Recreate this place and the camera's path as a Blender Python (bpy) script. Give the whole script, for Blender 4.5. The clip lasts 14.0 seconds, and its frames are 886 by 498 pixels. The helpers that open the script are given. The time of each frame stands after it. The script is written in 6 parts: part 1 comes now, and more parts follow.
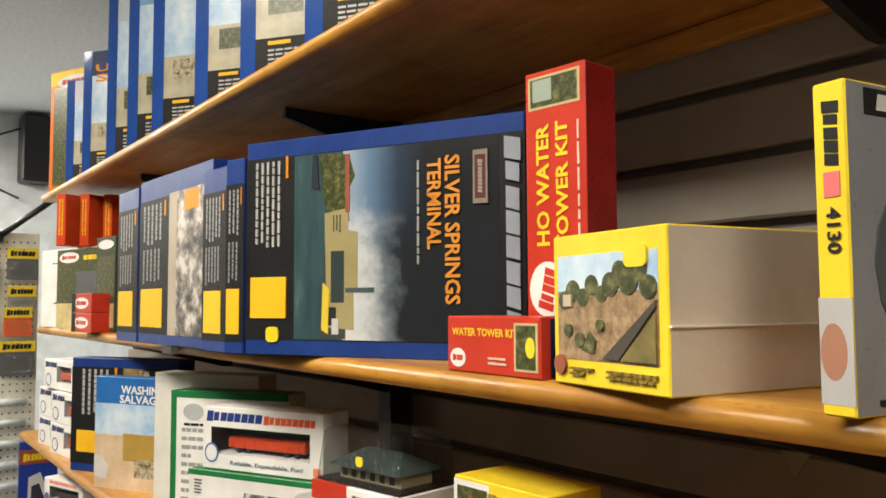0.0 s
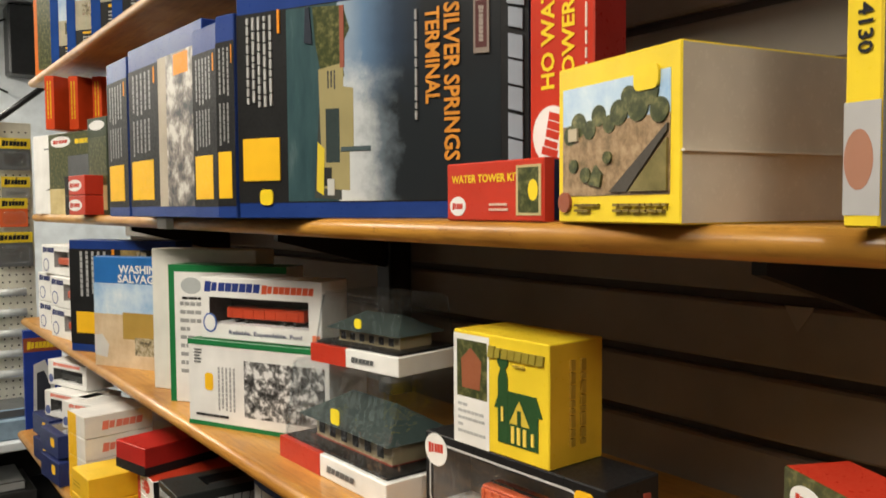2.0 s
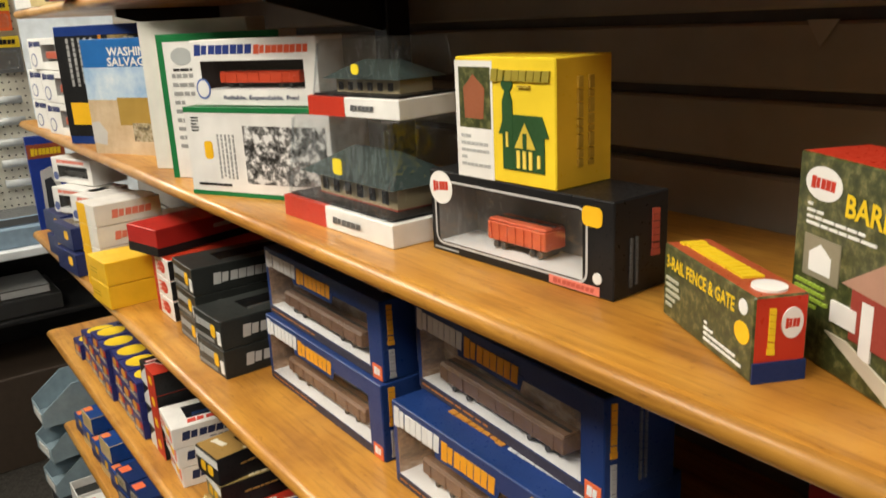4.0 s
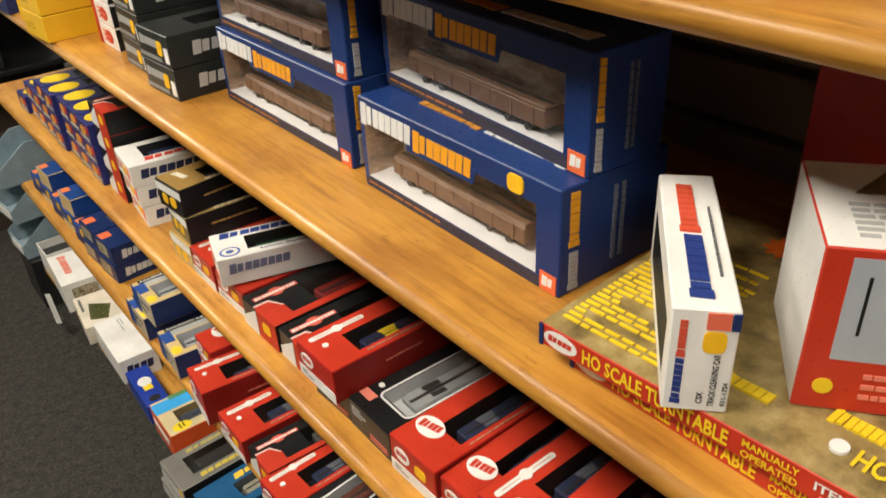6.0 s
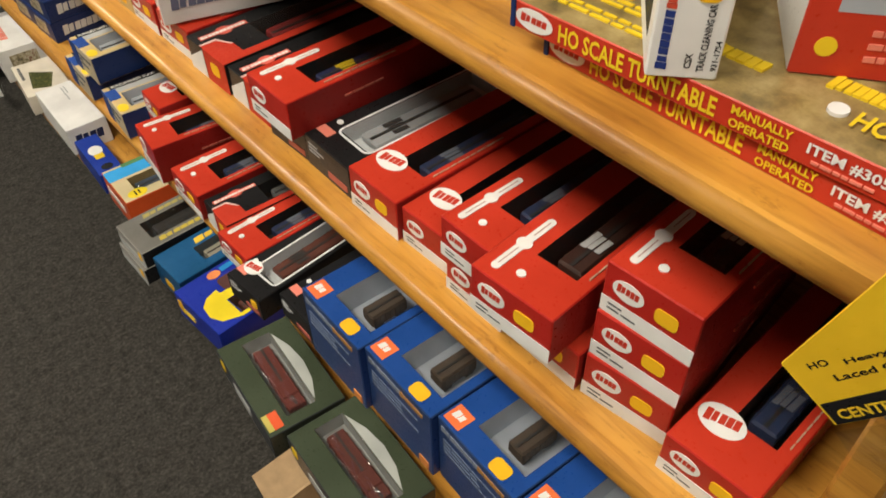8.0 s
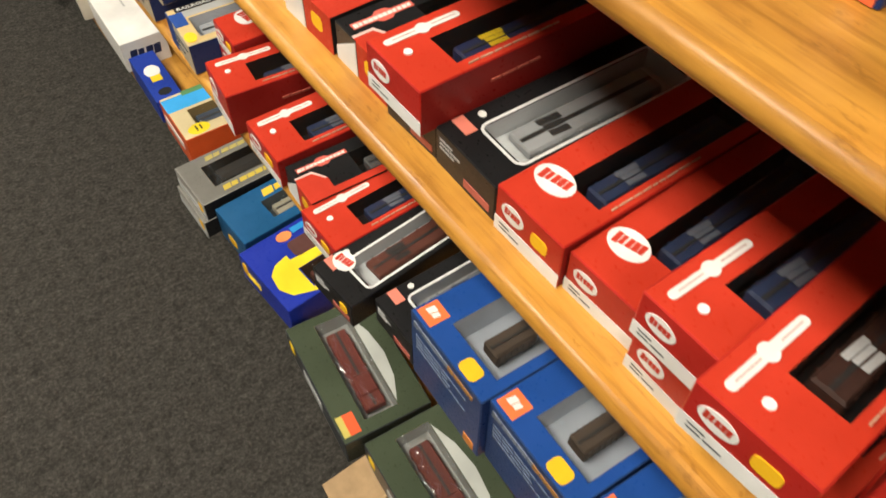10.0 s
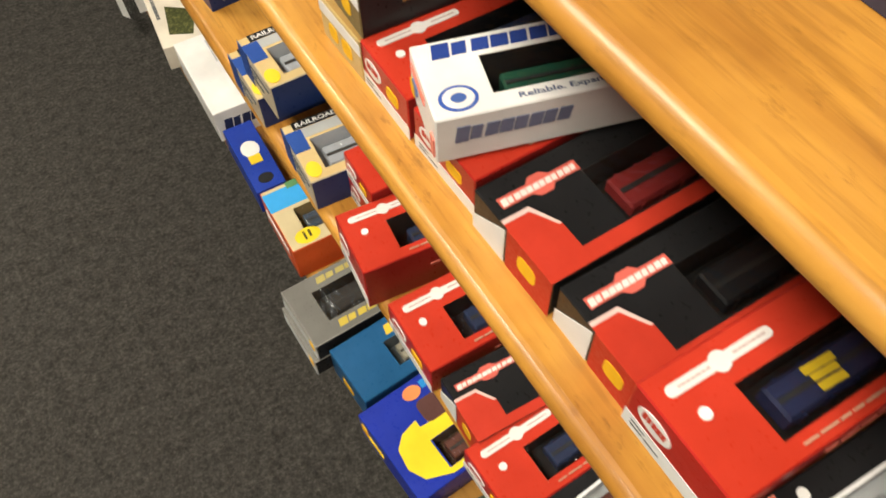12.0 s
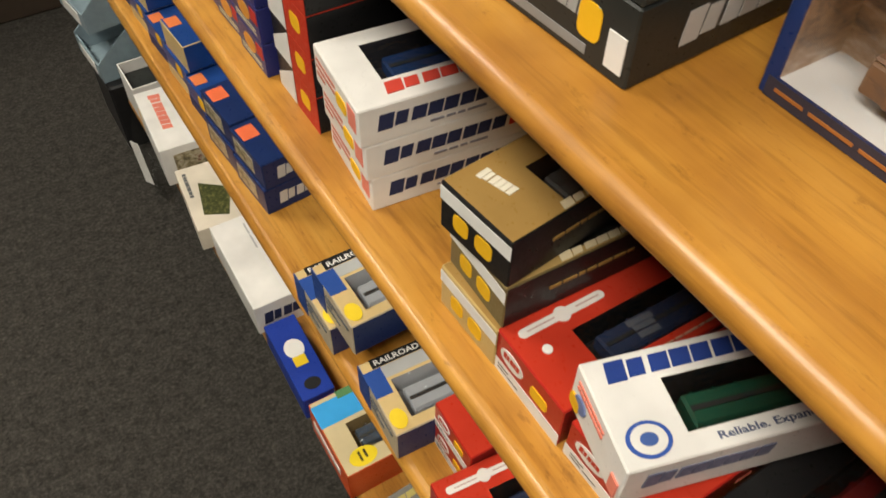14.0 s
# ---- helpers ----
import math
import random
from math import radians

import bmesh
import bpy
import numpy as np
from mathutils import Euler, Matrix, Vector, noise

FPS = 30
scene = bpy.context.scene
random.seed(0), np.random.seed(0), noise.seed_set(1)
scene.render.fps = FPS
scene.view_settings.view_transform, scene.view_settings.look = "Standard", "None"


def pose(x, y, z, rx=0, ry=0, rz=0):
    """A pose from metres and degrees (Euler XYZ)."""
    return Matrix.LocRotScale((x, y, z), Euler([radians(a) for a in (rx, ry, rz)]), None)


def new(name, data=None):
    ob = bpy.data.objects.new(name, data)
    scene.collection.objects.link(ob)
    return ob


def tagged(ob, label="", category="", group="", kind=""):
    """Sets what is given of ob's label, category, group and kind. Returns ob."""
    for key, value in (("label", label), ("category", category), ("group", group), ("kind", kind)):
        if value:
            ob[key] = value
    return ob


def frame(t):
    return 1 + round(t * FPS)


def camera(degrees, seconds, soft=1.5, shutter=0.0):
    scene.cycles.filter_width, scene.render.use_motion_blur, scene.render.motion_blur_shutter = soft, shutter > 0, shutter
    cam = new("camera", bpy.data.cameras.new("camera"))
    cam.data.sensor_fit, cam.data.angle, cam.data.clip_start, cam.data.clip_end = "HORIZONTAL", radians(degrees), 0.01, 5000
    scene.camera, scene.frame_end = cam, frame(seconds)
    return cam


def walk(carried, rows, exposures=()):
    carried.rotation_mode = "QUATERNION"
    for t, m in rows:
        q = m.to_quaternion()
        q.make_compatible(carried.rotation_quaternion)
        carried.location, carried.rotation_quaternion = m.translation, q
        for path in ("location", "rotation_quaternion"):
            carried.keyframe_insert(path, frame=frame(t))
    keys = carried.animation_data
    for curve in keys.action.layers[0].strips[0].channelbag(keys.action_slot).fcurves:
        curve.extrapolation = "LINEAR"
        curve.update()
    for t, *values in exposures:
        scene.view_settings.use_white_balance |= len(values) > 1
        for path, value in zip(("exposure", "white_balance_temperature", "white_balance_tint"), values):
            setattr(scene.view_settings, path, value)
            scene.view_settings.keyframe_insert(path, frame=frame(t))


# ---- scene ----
EXPOSURES = [(0.0, 0.02), (2.0, -0.25), (4.5, 0.05), (5.0, 0.15), (7.5, -0.06), (10.0, 0.33), (11.5, 0.34), (13.0, 0.02), (14.0, -0.14)]
cam = camera(57.62, 14.0, soft=1.65, shutter=0.25)
# seconds, eye in metres, turn in degrees
PATH = [
    (0.0, 0.0002, 0.0000, 1.6001, 93.82, 0.30, -36.15),
    (0.5, 0.0004, 0.0012, 1.6023, 94.49, 0.55, -35.84),
    (1.0, 0.0042, 0.0102, 1.5888, 92.99, 0.61, -35.95),
    (1.5, 0.0089, 0.0181, 1.5710, 89.76, 0.56, -36.27),
    (2.0, 0.0152, 0.0221, 1.5500, 87.02, 0.39, -36.25),
    (2.2, 0.0201, 0.0223, 1.5446, 85.65, 0.66, -36.32),
    (4.3, 0.0297, 0.0355, 1.4513, 71.76, 2.96, -36.10),
    (4.5, 0.0305, 0.0353, 1.4396, 70.25, 3.11, -36.19),
    (5.0, 0.0331, 0.0447, 1.4057, 65.95, 2.86, -36.83),
    (5.5, 0.0392, 0.0533, 1.3741, 61.76, 2.83, -37.91),
    (6.0, 0.0338, 0.0582, 1.3516, 58.64, 2.76, -38.64),
    (6.5, 0.0211, 0.0576, 1.3259, 55.58, 2.42, -39.02),
    (7.0, 0.0253, 0.0530, 1.2957, 50.79, 1.83, -40.09),
    (7.5, 0.0306, 0.0514, 1.2745, 47.83, 1.24, -40.51),
    (7.7, 0.0295, 0.0501, 1.2648, 46.71, 1.13, -40.48),
    (9.8, 0.0660, 0.2536, 1.1932, 38.18, -0.14, -36.05),
    (10.0, 0.0828, 0.3000, 1.1922, 37.85, -0.38, -35.32),
    (10.5, 0.1443, 0.4179, 1.1899, 36.46, 1.23, -34.60),
    (11.0, 0.1551, 0.4879, 1.1911, 36.17, 3.03, -32.71),
    (11.5, 0.1566, 0.5630, 1.1784, 34.34, 2.06, -30.79),
    (12.0, 0.1757, 0.6958, 1.1814, 33.39, 1.17, -31.24),
    (12.5, 0.1730, 0.8049, 1.1799, 32.43, 0.13, -30.76),
    (13.0, 0.1537, 0.8599, 1.1883, 35.23, -0.63, -31.54),
    (13.5, 0.1502, 0.8773, 1.1999, 38.76, -0.56, -32.39),
    (14.0, 0.1535, 0.9192, 1.2076, 40.44, -0.93, -32.04),
]
walk(cam, [(t, pose(x, y, z, rx, ry, rz)) for t, x, y, z, rx, ry, rz in PATH], EXPOSURES)

# ---- world and light ----
world = bpy.data.worlds.new("world")
scene.world = world
world.use_nodes = True
world.node_tree.nodes["Background"].inputs[0].default_value = (0.9, 0.95, 1.0, 1)
world.node_tree.nodes["Background"].inputs[1].default_value = 0.012
LAMPS = [(-0.65, 0.7, 42.0), (-0.65, 2.9, 42.0), (-0.65, -1.4, 27.0), (-0.5, 4.75, 62.0)]
CEIL = 2.75


# ---- materials ----
MATS = {}


def nodes_of(name):
    m = bpy.data.materials.new(name)
    m.use_nodes = True
    t = m.node_tree
    return m, t, t.nodes["Principled BSDF"]


def coords(t, scale=(1, 1, 1), kind="Object"):
    c, mp = t.nodes.new("ShaderNodeTexCoord"), t.nodes.new("ShaderNodeMapping")
    mp.inputs["Scale"].default_value = scale
    t.links.new(c.outputs[kind], mp.inputs["Vector"])
    return mp.outputs["Vector"]


def noise_of(t, vec, scale, detail=4.0, rough=0.55):
    n = t.nodes.new("ShaderNodeTexNoise")
    n.inputs["Scale"].default_value, n.inputs["Detail"].default_value, n.inputs["Roughness"].default_value = scale, detail, rough
    t.links.new(vec, n.inputs["Vector"])
    return n.outputs["Fac"]


def ramp_of(t, fac, stops):
    r = t.nodes.new("ShaderNodeValToRGB")
    els = r.color_ramp.elements
    while len(els) < len(stops):
        els.new(0.5)
    for el, (p, c) in zip(els, stops):
        el.position, el.color = p, (*c, 1)
    t.links.new(fac, r.inputs["Fac"])
    return r.outputs["Color"]


def bump_of(t, fac, strength, distance, bsdf):
    b = t.nodes.new("ShaderNodeBump")
    b.inputs["Strength"].default_value, b.inputs["Distance"].default_value = strength, distance
    t.links.new(fac, b.inputs["Height"])
    t.links.new(b.outputs["Normal"], bsdf.inputs["Normal"])


def paper(color, rough=0.32, name="printed_card", gloss=0.24):
    """Coated printed card: slight mottling, scuffs in the gloss, faint warp."""
    key = (color, rough, name)
    if key in MATS:
        return MATS[key]
    m, t, b = nodes_of(name)
    v = coords(t)
    big, fine = noise_of(t, v, 14, 3), noise_of(t, v, 260, 3)
    lo, hi = tuple(c * 0.86 for c in color), tuple(min(1, c * 1.07 + 0.004) for c in color)
    t.links.new(ramp_of(t, big, [(0.3, lo), (0.7, hi)]), b.inputs["Base Color"])
    t.links.new(ramp_of(t, fine, [(0.3, (rough * 0.8,) * 3), (0.8, (min(1, rough * 1.5),) * 3)]), b.inputs["Roughness"])
    b.inputs["Specular IOR Level"].default_value = gloss
    bump_of(t, big, 0.25, 0.004, b)
    MATS[key] = m
    return m


def picture(name, stops, scale=30.0, stretch=(1, 1, 1), detail=6.0):
    """A printed photograph of something blotchy: ground, leaves, clouds."""
    if name in MATS:
        return MATS[name]
    m, t, b = nodes_of(name)
    t.links.new(ramp_of(t, noise_of(t, coords(t, stretch), scale, detail, 0.65), stops), b.inputs["Base Color"])
    b.inputs["Roughness"].default_value = 0.3
    MATS[name] = m
    return m


def wood(name, dark, mid, light, along=1):
    m, t, b = nodes_of(name)
    s = [1.0, 1.0, 1.0]
    s[along] = 0.07
    v = coords(t, tuple(s))
    grain, pores = noise_of(t, v, 26, 5, 0.6), noise_of(t, v, 170, 4, 0.6)
    stain = noise_of(t, coords(t), 5.5, 4, 0.6)
    base = ramp_of(t, grain, [(0.25, dark), (0.5, mid), (0.75, light)])
    mix = t.nodes.new("ShaderNodeMix")
    mix.data_type, mix.blend_type = "RGBA", "MULTIPLY"
    mix.inputs["Factor"].default_value = 0.55
    t.links.new(base, mix.inputs["A"])
    t.links.new(ramp_of(t, pores, [(0.36, (0.62, 0.55, 0.45)), (0.5, (1, 1, 1))]), mix.inputs["B"])
    wear = t.nodes.new("ShaderNodeMix")
    wear.data_type, wear.blend_type = "RGBA", "MULTIPLY"
    wear.inputs["Factor"].default_value = 0.8
    t.links.new(mix.outputs["Result"], wear.inputs["A"])
    t.links.new(ramp_of(t, stain, [(0.3, (0.6, 0.5, 0.38)), (0.52, (1, 1, 1)), (0.75, (1.0, 1.0, 1.0))]), wear.inputs["B"])
    t.links.new(wear.outputs["Result"], b.inputs["Base Color"])
    t.links.new(ramp_of(t, stain, [(0.3, (0.5,) * 3), (0.7, (0.3,) * 3)]), b.inputs["Roughness"])
    b.inputs["Coat Weight"].default_value, b.inputs["Coat Roughness"].default_value = 0.22, 0.16
    nick = noise_of(t, coords(t, (1, 0.45, 1)), 75, 6, 0.75)
    worn = t.nodes.new("ShaderNodeMix")
    worn.data_type, worn.blend_type = "RGBA", "MULTIPLY"
    worn.inputs["Factor"].default_value = 0.4
    t.links.new(wear.outputs["Result"], worn.inputs["A"])
    t.links.new(ramp_of(t, nick, [(0.33, (0.3, 0.2, 0.12)), (0.41, (1, 1, 1))]), worn.inputs["B"])
    t.links.new(worn.outputs["Result"], b.inputs["Base Color"])
    bump_of(t, pores, 0.2, 0.0008, b)
    return m


def plain(name, color, rough=0.5, metal=0.0, scale=40.0, vary=0.12, bump=0.15):
    if name in MATS:
        return MATS[name]
    m, t, b = nodes_of(name)
    n = noise_of(t, coords(t), scale, 5)
    t.links.new(ramp_of(t, n, [(0.3, tuple(c * (1 - vary) for c in color)), (0.7, tuple(min(1, c * (1 + vary)) for c in color))]), b.inputs["Base Color"])
    b.inputs["Roughness"].default_value, b.inputs["Metallic"].default_value = rough, metal
    bump_of(t, n, bump, 0.002, b)
    MATS[name] = m
    return m


def carpet_material():
    m, t, b = nodes_of("charcoal_carpet")
    v = coords(t)
    fine, flecks, big = noise_of(t, v, 330, 5, 0.7), noise_of(t, v, 150, 6, 0.8), noise_of(t, v, 3, 3)
    c1 = ramp_of(t, flecks, [(0.3, (0.021, 0.019, 0.017)), (0.52, (0.052, 0.048, 0.043)), (0.75, (0.12, 0.11, 0.096))])
    mix = t.nodes.new("ShaderNodeMix")
    mix.data_type, mix.blend_type = "RGBA", "MULTIPLY"
    mix.inputs["Factor"].default_value = 0.7
    t.links.new(c1, mix.inputs["A"])
    t.links.new(ramp_of(t, noise_of(t, v, 45, 6, 0.8), [(0.36, (0.36, 0.36, 0.36)), (0.62, (1.12, 1.12, 1.12))]), mix.inputs["B"])
    t.links.new(mix.outputs["Result"], b.inputs["Base Color"])
    b.inputs["Roughness"].default_value = 0.95
    b.inputs["Specular IOR Level"].default_value = 0.1
    bump_of(t, fine, 0.5, 0.006, b)
    return m


def film_material(name="clear_film", tint=(1, 1, 1), gloss=0.09):
    """Thin clear plastic: mostly seen through, with sharp gloss on its wrinkles."""
    m = bpy.data.materials.new(name)
    m.use_nodes = True
    t = m.node_tree
    t.nodes.clear()
    out, mix = t.nodes.new("ShaderNodeOutputMaterial"), t.nodes.new("ShaderNodeMixShader")
    tr, gl = t.nodes.new("ShaderNodeBsdfTransparent"), t.nodes.new("ShaderNodeBsdfGlossy")
    tr.inputs["Color"].default_value = (*tint, 1)
    gl.inputs["Roughness"].default_value = 0.07
    mix.inputs[0].default_value = gloss
    bu = t.nodes.new("ShaderNodeBump")
    bu.inputs["Strength"].default_value, bu.inputs["Distance"].default_value = 0.9, 0.008
    t.links.new(noise_of(t, coords(t), 38, 3), bu.inputs["Height"])
    t.links.new(bu.outputs["Normal"], gl.inputs["Normal"])
    t.links.new(tr.outputs[0], mix.inputs[1])
    t.links.new(gl.outputs[0], mix.inputs[2])
    t.links.new(mix.outputs[0], out.inputs["Surface"])
    return m


WOOD = wood("honey_stained_maple", (0.34, 0.135, 0.018), (0.53, 0.25, 0.038), (0.66, 0.35, 0.07))
CARPET = carpet_material()
FILM = film_material(gloss=0.1)
BLISTER = film_material("blister_plastic", (0.93, 0.95, 0.96), 0.13)
WALLMAT = plain("slatwall_laminate", (0.27, 0.24, 0.205), 0.5, scale=9)
GROOVE = plain("slatwall_groove", (0.10, 0.08, 0.07), 0.6)
PLASTER = plain("painted_plaster", (0.70, 0.74, 0.78), 0.8, scale=12)
DARKWALL = plain("dark_painted_wall", (0.14, 0.12, 0.10), 0.8, scale=12)
CEILM = plain("ceiling_paint", (0.76, 0.79, 0.82), 0.9, scale=60)
METAL = plain("black_metal", (0.03, 0.03, 0.032), 0.4, 0.6)
CHROME = plain("wire_metal", (0.6, 0.6, 0.6), 0.25, 1.0)
PEG = plain("pegboard_face", (0.66, 0.64, 0.55), 0.6, scale=20)
BINM = plain("grey_blue_plastic", (0.23, 0.31, 0.36), 0.4)

# The second red is a darkened copy of RED: shade painted into carton sides.
RED, SHADED_RED, BLACK, WHITE = (0.50, 0.036, 0.016), (0.24, 0.013, 0.010), (0.010, 0.010, 0.011), (0.76, 0.75, 0.73)
NAVY, BLUE, RBLUE = (0.010, 0.026, 0.11), (0.012, 0.055, 0.24), (0.012, 0.03, 0.32)
YELLOW, STICK, ORANGE, GREEN = (0.80, 0.56, 0.02), (0.85, 0.48, 0.015), (0.80, 0.28, 0.015), (0.012, 0.17, 0.05)
GOLD, TAN, GREY, LGREY = (0.33, 0.20, 0.06), (0.62, 0.46, 0.22), (0.11, 0.115, 0.12), (0.42, 0.43, 0.43)
SKY, OLIVE, CHAR, PINK = (0.22, 0.40, 0.62), (0.045, 0.06, 0.035), (0.022, 0.025, 0.024), (0.75, 0.22, 0.16)

GROUNDPIC = picture("printed_ground", [(0.3, (0.10, 0.075, 0.03)), (0.5, (0.27, 0.19, 0.07)), (0.7, (0.42, 0.32, 0.14))], 45)
LEAFPIC = picture("printed_foliage", [(0.3, (0.012, 0.02, 0.008)), (0.5, (0.055, 0.065, 0.02)), (0.7, (0.22, 0.20, 0.08))], 120)
SKYPIC = picture("printed_sky", [(0.35, (0.22, 0.40, 0.66)), (0.55, (0.55, 0.67, 0.78)), (0.7, (0.86, 0.87, 0.88))], 9)
WATERPIC = picture("printed_water", [(0.3, (0.014, 0.04, 0.05)), (0.6, (0.04, 0.085, 0.095)), (0.8, (0.13, 0.18, 0.19))], 40, (1, 1, 0.2))
TOWNPIC = picture("printed_town", [(0.35, (0.04, 0.035, 0.03)), (0.47, (0.30, 0.25, 0.14)), (0.55, (0.55, 0.5, 0.38)), (0.62, (0.2, 0.06, 0.03)), (0.7, (0.10, 0.16, 0.08))], 70)
DIRTPIC = picture("printed_dirt", [(0.3, (0.12, 0.08, 0.035)), (0.55, (0.34, 0.22, 0.12)), (0.75, (0.5, 0.37, 0.22))], 110)
BWPIC = picture("printed_halftone", [(0.4, (0.02, 0.02, 0.02)), (0.5, (0.18, 0.18, 0.18)), (0.58, (0.7, 0.7, 0.7))], 65)


# ---- building tools ----
def part(name, bm, material, parent=None, label=""):
    me = bpy.data.meshes.new(name)
    bm.to_mesh(me)
    bm.free()
    for mt in material if isinstance(material, (list, tuple)) else [material]:
        me.materials.append(mt)
    ob = new(name, me)
    if parent is not None:
        ob.parent = parent
    if label:
        tagged(ob, label)
    return ob


def add_box(bm, x0, y0, z0, x1, y1, z1, mi=0, bevel=0.0):
    vs = [bm.verts.new(p) for p in ((x0, y0, z0), (x1, y0, z0), (x1, y1, z0), (x0, y1, z0), (x0, y0, z1), (x1, y0, z1), (x1, y1, z1), (x0, y1, z1))]
    fs = [bm.faces.new([vs[i] for i in q]) for q in ((3, 2, 1, 0), (4, 5, 6, 7), (0, 1, 5, 4), (1, 2, 6, 5), (2, 3, 7, 6), (3, 0, 4, 7))]
    for f in fs:
        f.material_index = mi
    if bevel:
        es = list({e for f in fs for e in f.edges})
        bmesh.ops.bevel(bm, geom=es, offset=bevel, segments=1, affect="EDGES", clamp_overlap=True)
    return vs


def add_tube(bm, p, q, r, n=8, mi=0):
    p, q = Vector(p), Vector(q)
    d = (q - p).normalized()
    a = d.orthogonal().normalized()
    b = d.cross(a)
    rings = [[bm.verts.new(o + r * (math.cos(k * math.tau / n) * a + math.sin(k * math.tau / n) * b)) for k in range(n)] for o in (p, q)]
    for k in range(n):
        f = bm.faces.new((rings[0][k], rings[0][(k + 1) % n], rings[1][(k + 1) % n], rings[1][k]))
        f.material_index, f.smooth = mi, True
    bm.faces.new(rings[0][::-1]).material_index = mi
    bm.faces.new(rings[1]).material_index = mi


def box_thing(name, x0, y0, z0, x1, y1, z1, material, label="", category="", kind="", bevel=0.0):
    bm = bmesh.new()
    add_box(bm, x0, y0, z0, x1, y1, z1, 0, bevel)
    return tagged(part(name, bm, material), label, category, "", kind)


def face_map(face, L, D, H):
    """From a face's own two axes and its outward distance to the carton's space."""
    if face == "front":
        return (L, H, lambda a, b, o: (a, -o, b))
    if face == "top":
        return (L, D, lambda a, b, o: (a, b, H + o))
    if face == "right":
        return (D, H, lambda a, b, o: (L + o, a, b))
    return (D, H, lambda a, b, o: (-o, D - a, b))


def slab(bm, outline, put, o0, o1):
    """A thin plate from an outline in a face's axes."""
    lo, hi = [bm.verts.new(put(a, b, o0)) for a, b in outline], [bm.verts.new(put(a, b, o1)) for a, b in outline]
    bm.faces.new(hi)
    n = len(outline)
    for k in range(n):
        bm.faces.new((lo[k], lo[(k + 1) % n], hi[(k + 1) % n], hi[k]))


def oval(ca, cb, ra, rb, n=22):
    return [(ca + ra * math.cos(k * math.tau / n), cb + rb * math.sin(k * math.tau / n)) for k in range(n)]


def rounded(a0, b0, a1, b1, r):
    pts = []
    for ca, cb, s in ((a1 - r, b1 - r, 0), (a0 + r, b1 - r, 1), (a0 + r, b0 + r, 2), (a1 - r, b0 + r, 3)):
        pts += [(ca + r * math.cos((s + k / 3) * math.pi / 2), cb + r * math.sin((s + k / 3) * math.pi / 2)) for k in range(4)]
    return pts


def text_outline_mesh(body, size, bold=0.0):
    cu = bpy.data.curves.new("lettering", "FONT")
    cu.body, cu.size, cu.align_x, cu.align_y, cu.offset, cu.resolution_u = body, 1.0, "CENTER", "CENTER", bold, 2
    ob = bpy.data.objects.new("lettering", cu)
    me = bpy.data.meshes.new_from_object(ob)
    bpy.data.objects.remove(ob)
    return me


LETTERS = {}


def lettering(bm, body, put, ca, cb, wide, high, turn, o):
    """Flat letters fitted into wide x high about (ca, cb), turned by degrees."""
    if body not in LETTERS:
        me = text_outline_mesh(body, 1.0, 0.026)
        LETTERS[body] = ([v.co.copy() for v in me.vertices], [tuple(p.vertices) for p in me.polygons])
        bpy.data.meshes.remove(me)
    vs, fs = LETTERS[body]
    x0, x1 = min(v.x for v in vs), max(v.x for v in vs)
    y0, y1 = min(v.y for v in vs), max(v.y for v in vs)
    c, s = math.cos(radians(turn)), math.sin(radians(turn))
    made = []
    for v in vs:
        a, b = ((v.x - x0) / (x1 - x0) - 0.5) * wide, ((v.y - y0) / (y1 - y0) - 0.5) * high
        made.append(bm.verts.new(put(ca + a * c - b * s, cb + a * s + b * c, o)))
    for f in fs:
        try:
            bm.faces.new([made[i] for i in f])
        except ValueError:
            pass


WORD_SHAPES = [[(p, -1), (q, -1), (q + 0.05, 1), (p + 0.05, 1)] for p, q in ((0.0, 1.0), (0.0, 0.92), (0.02, 1.0), (0.02, 0.84), (0.0, 0.97))]


def block_word(bm, put, ca, cb, wide, high, turn, o, n):
    """A word that stays unread: a close row of solid plain shapes of letter size, the first one taller."""
    c, s = math.cos(radians(turn)), math.sin(radians(turn))
    step = wide / n
    for k in range(n):
        h = high * (0.5 if k == 0 else 0.41)
        a, w = -wide / 2 + k * step, step * 0.9
        outline = [(a + p * w + 0.06 * q * step, q * h) for p, q in WORD_SHAPES[(k * 3 + k // 2) % 5]]
        slab(bm, [(ca + u * c - v * s, cb + u * s + v * c) for u, v in outline], put, 0, o)


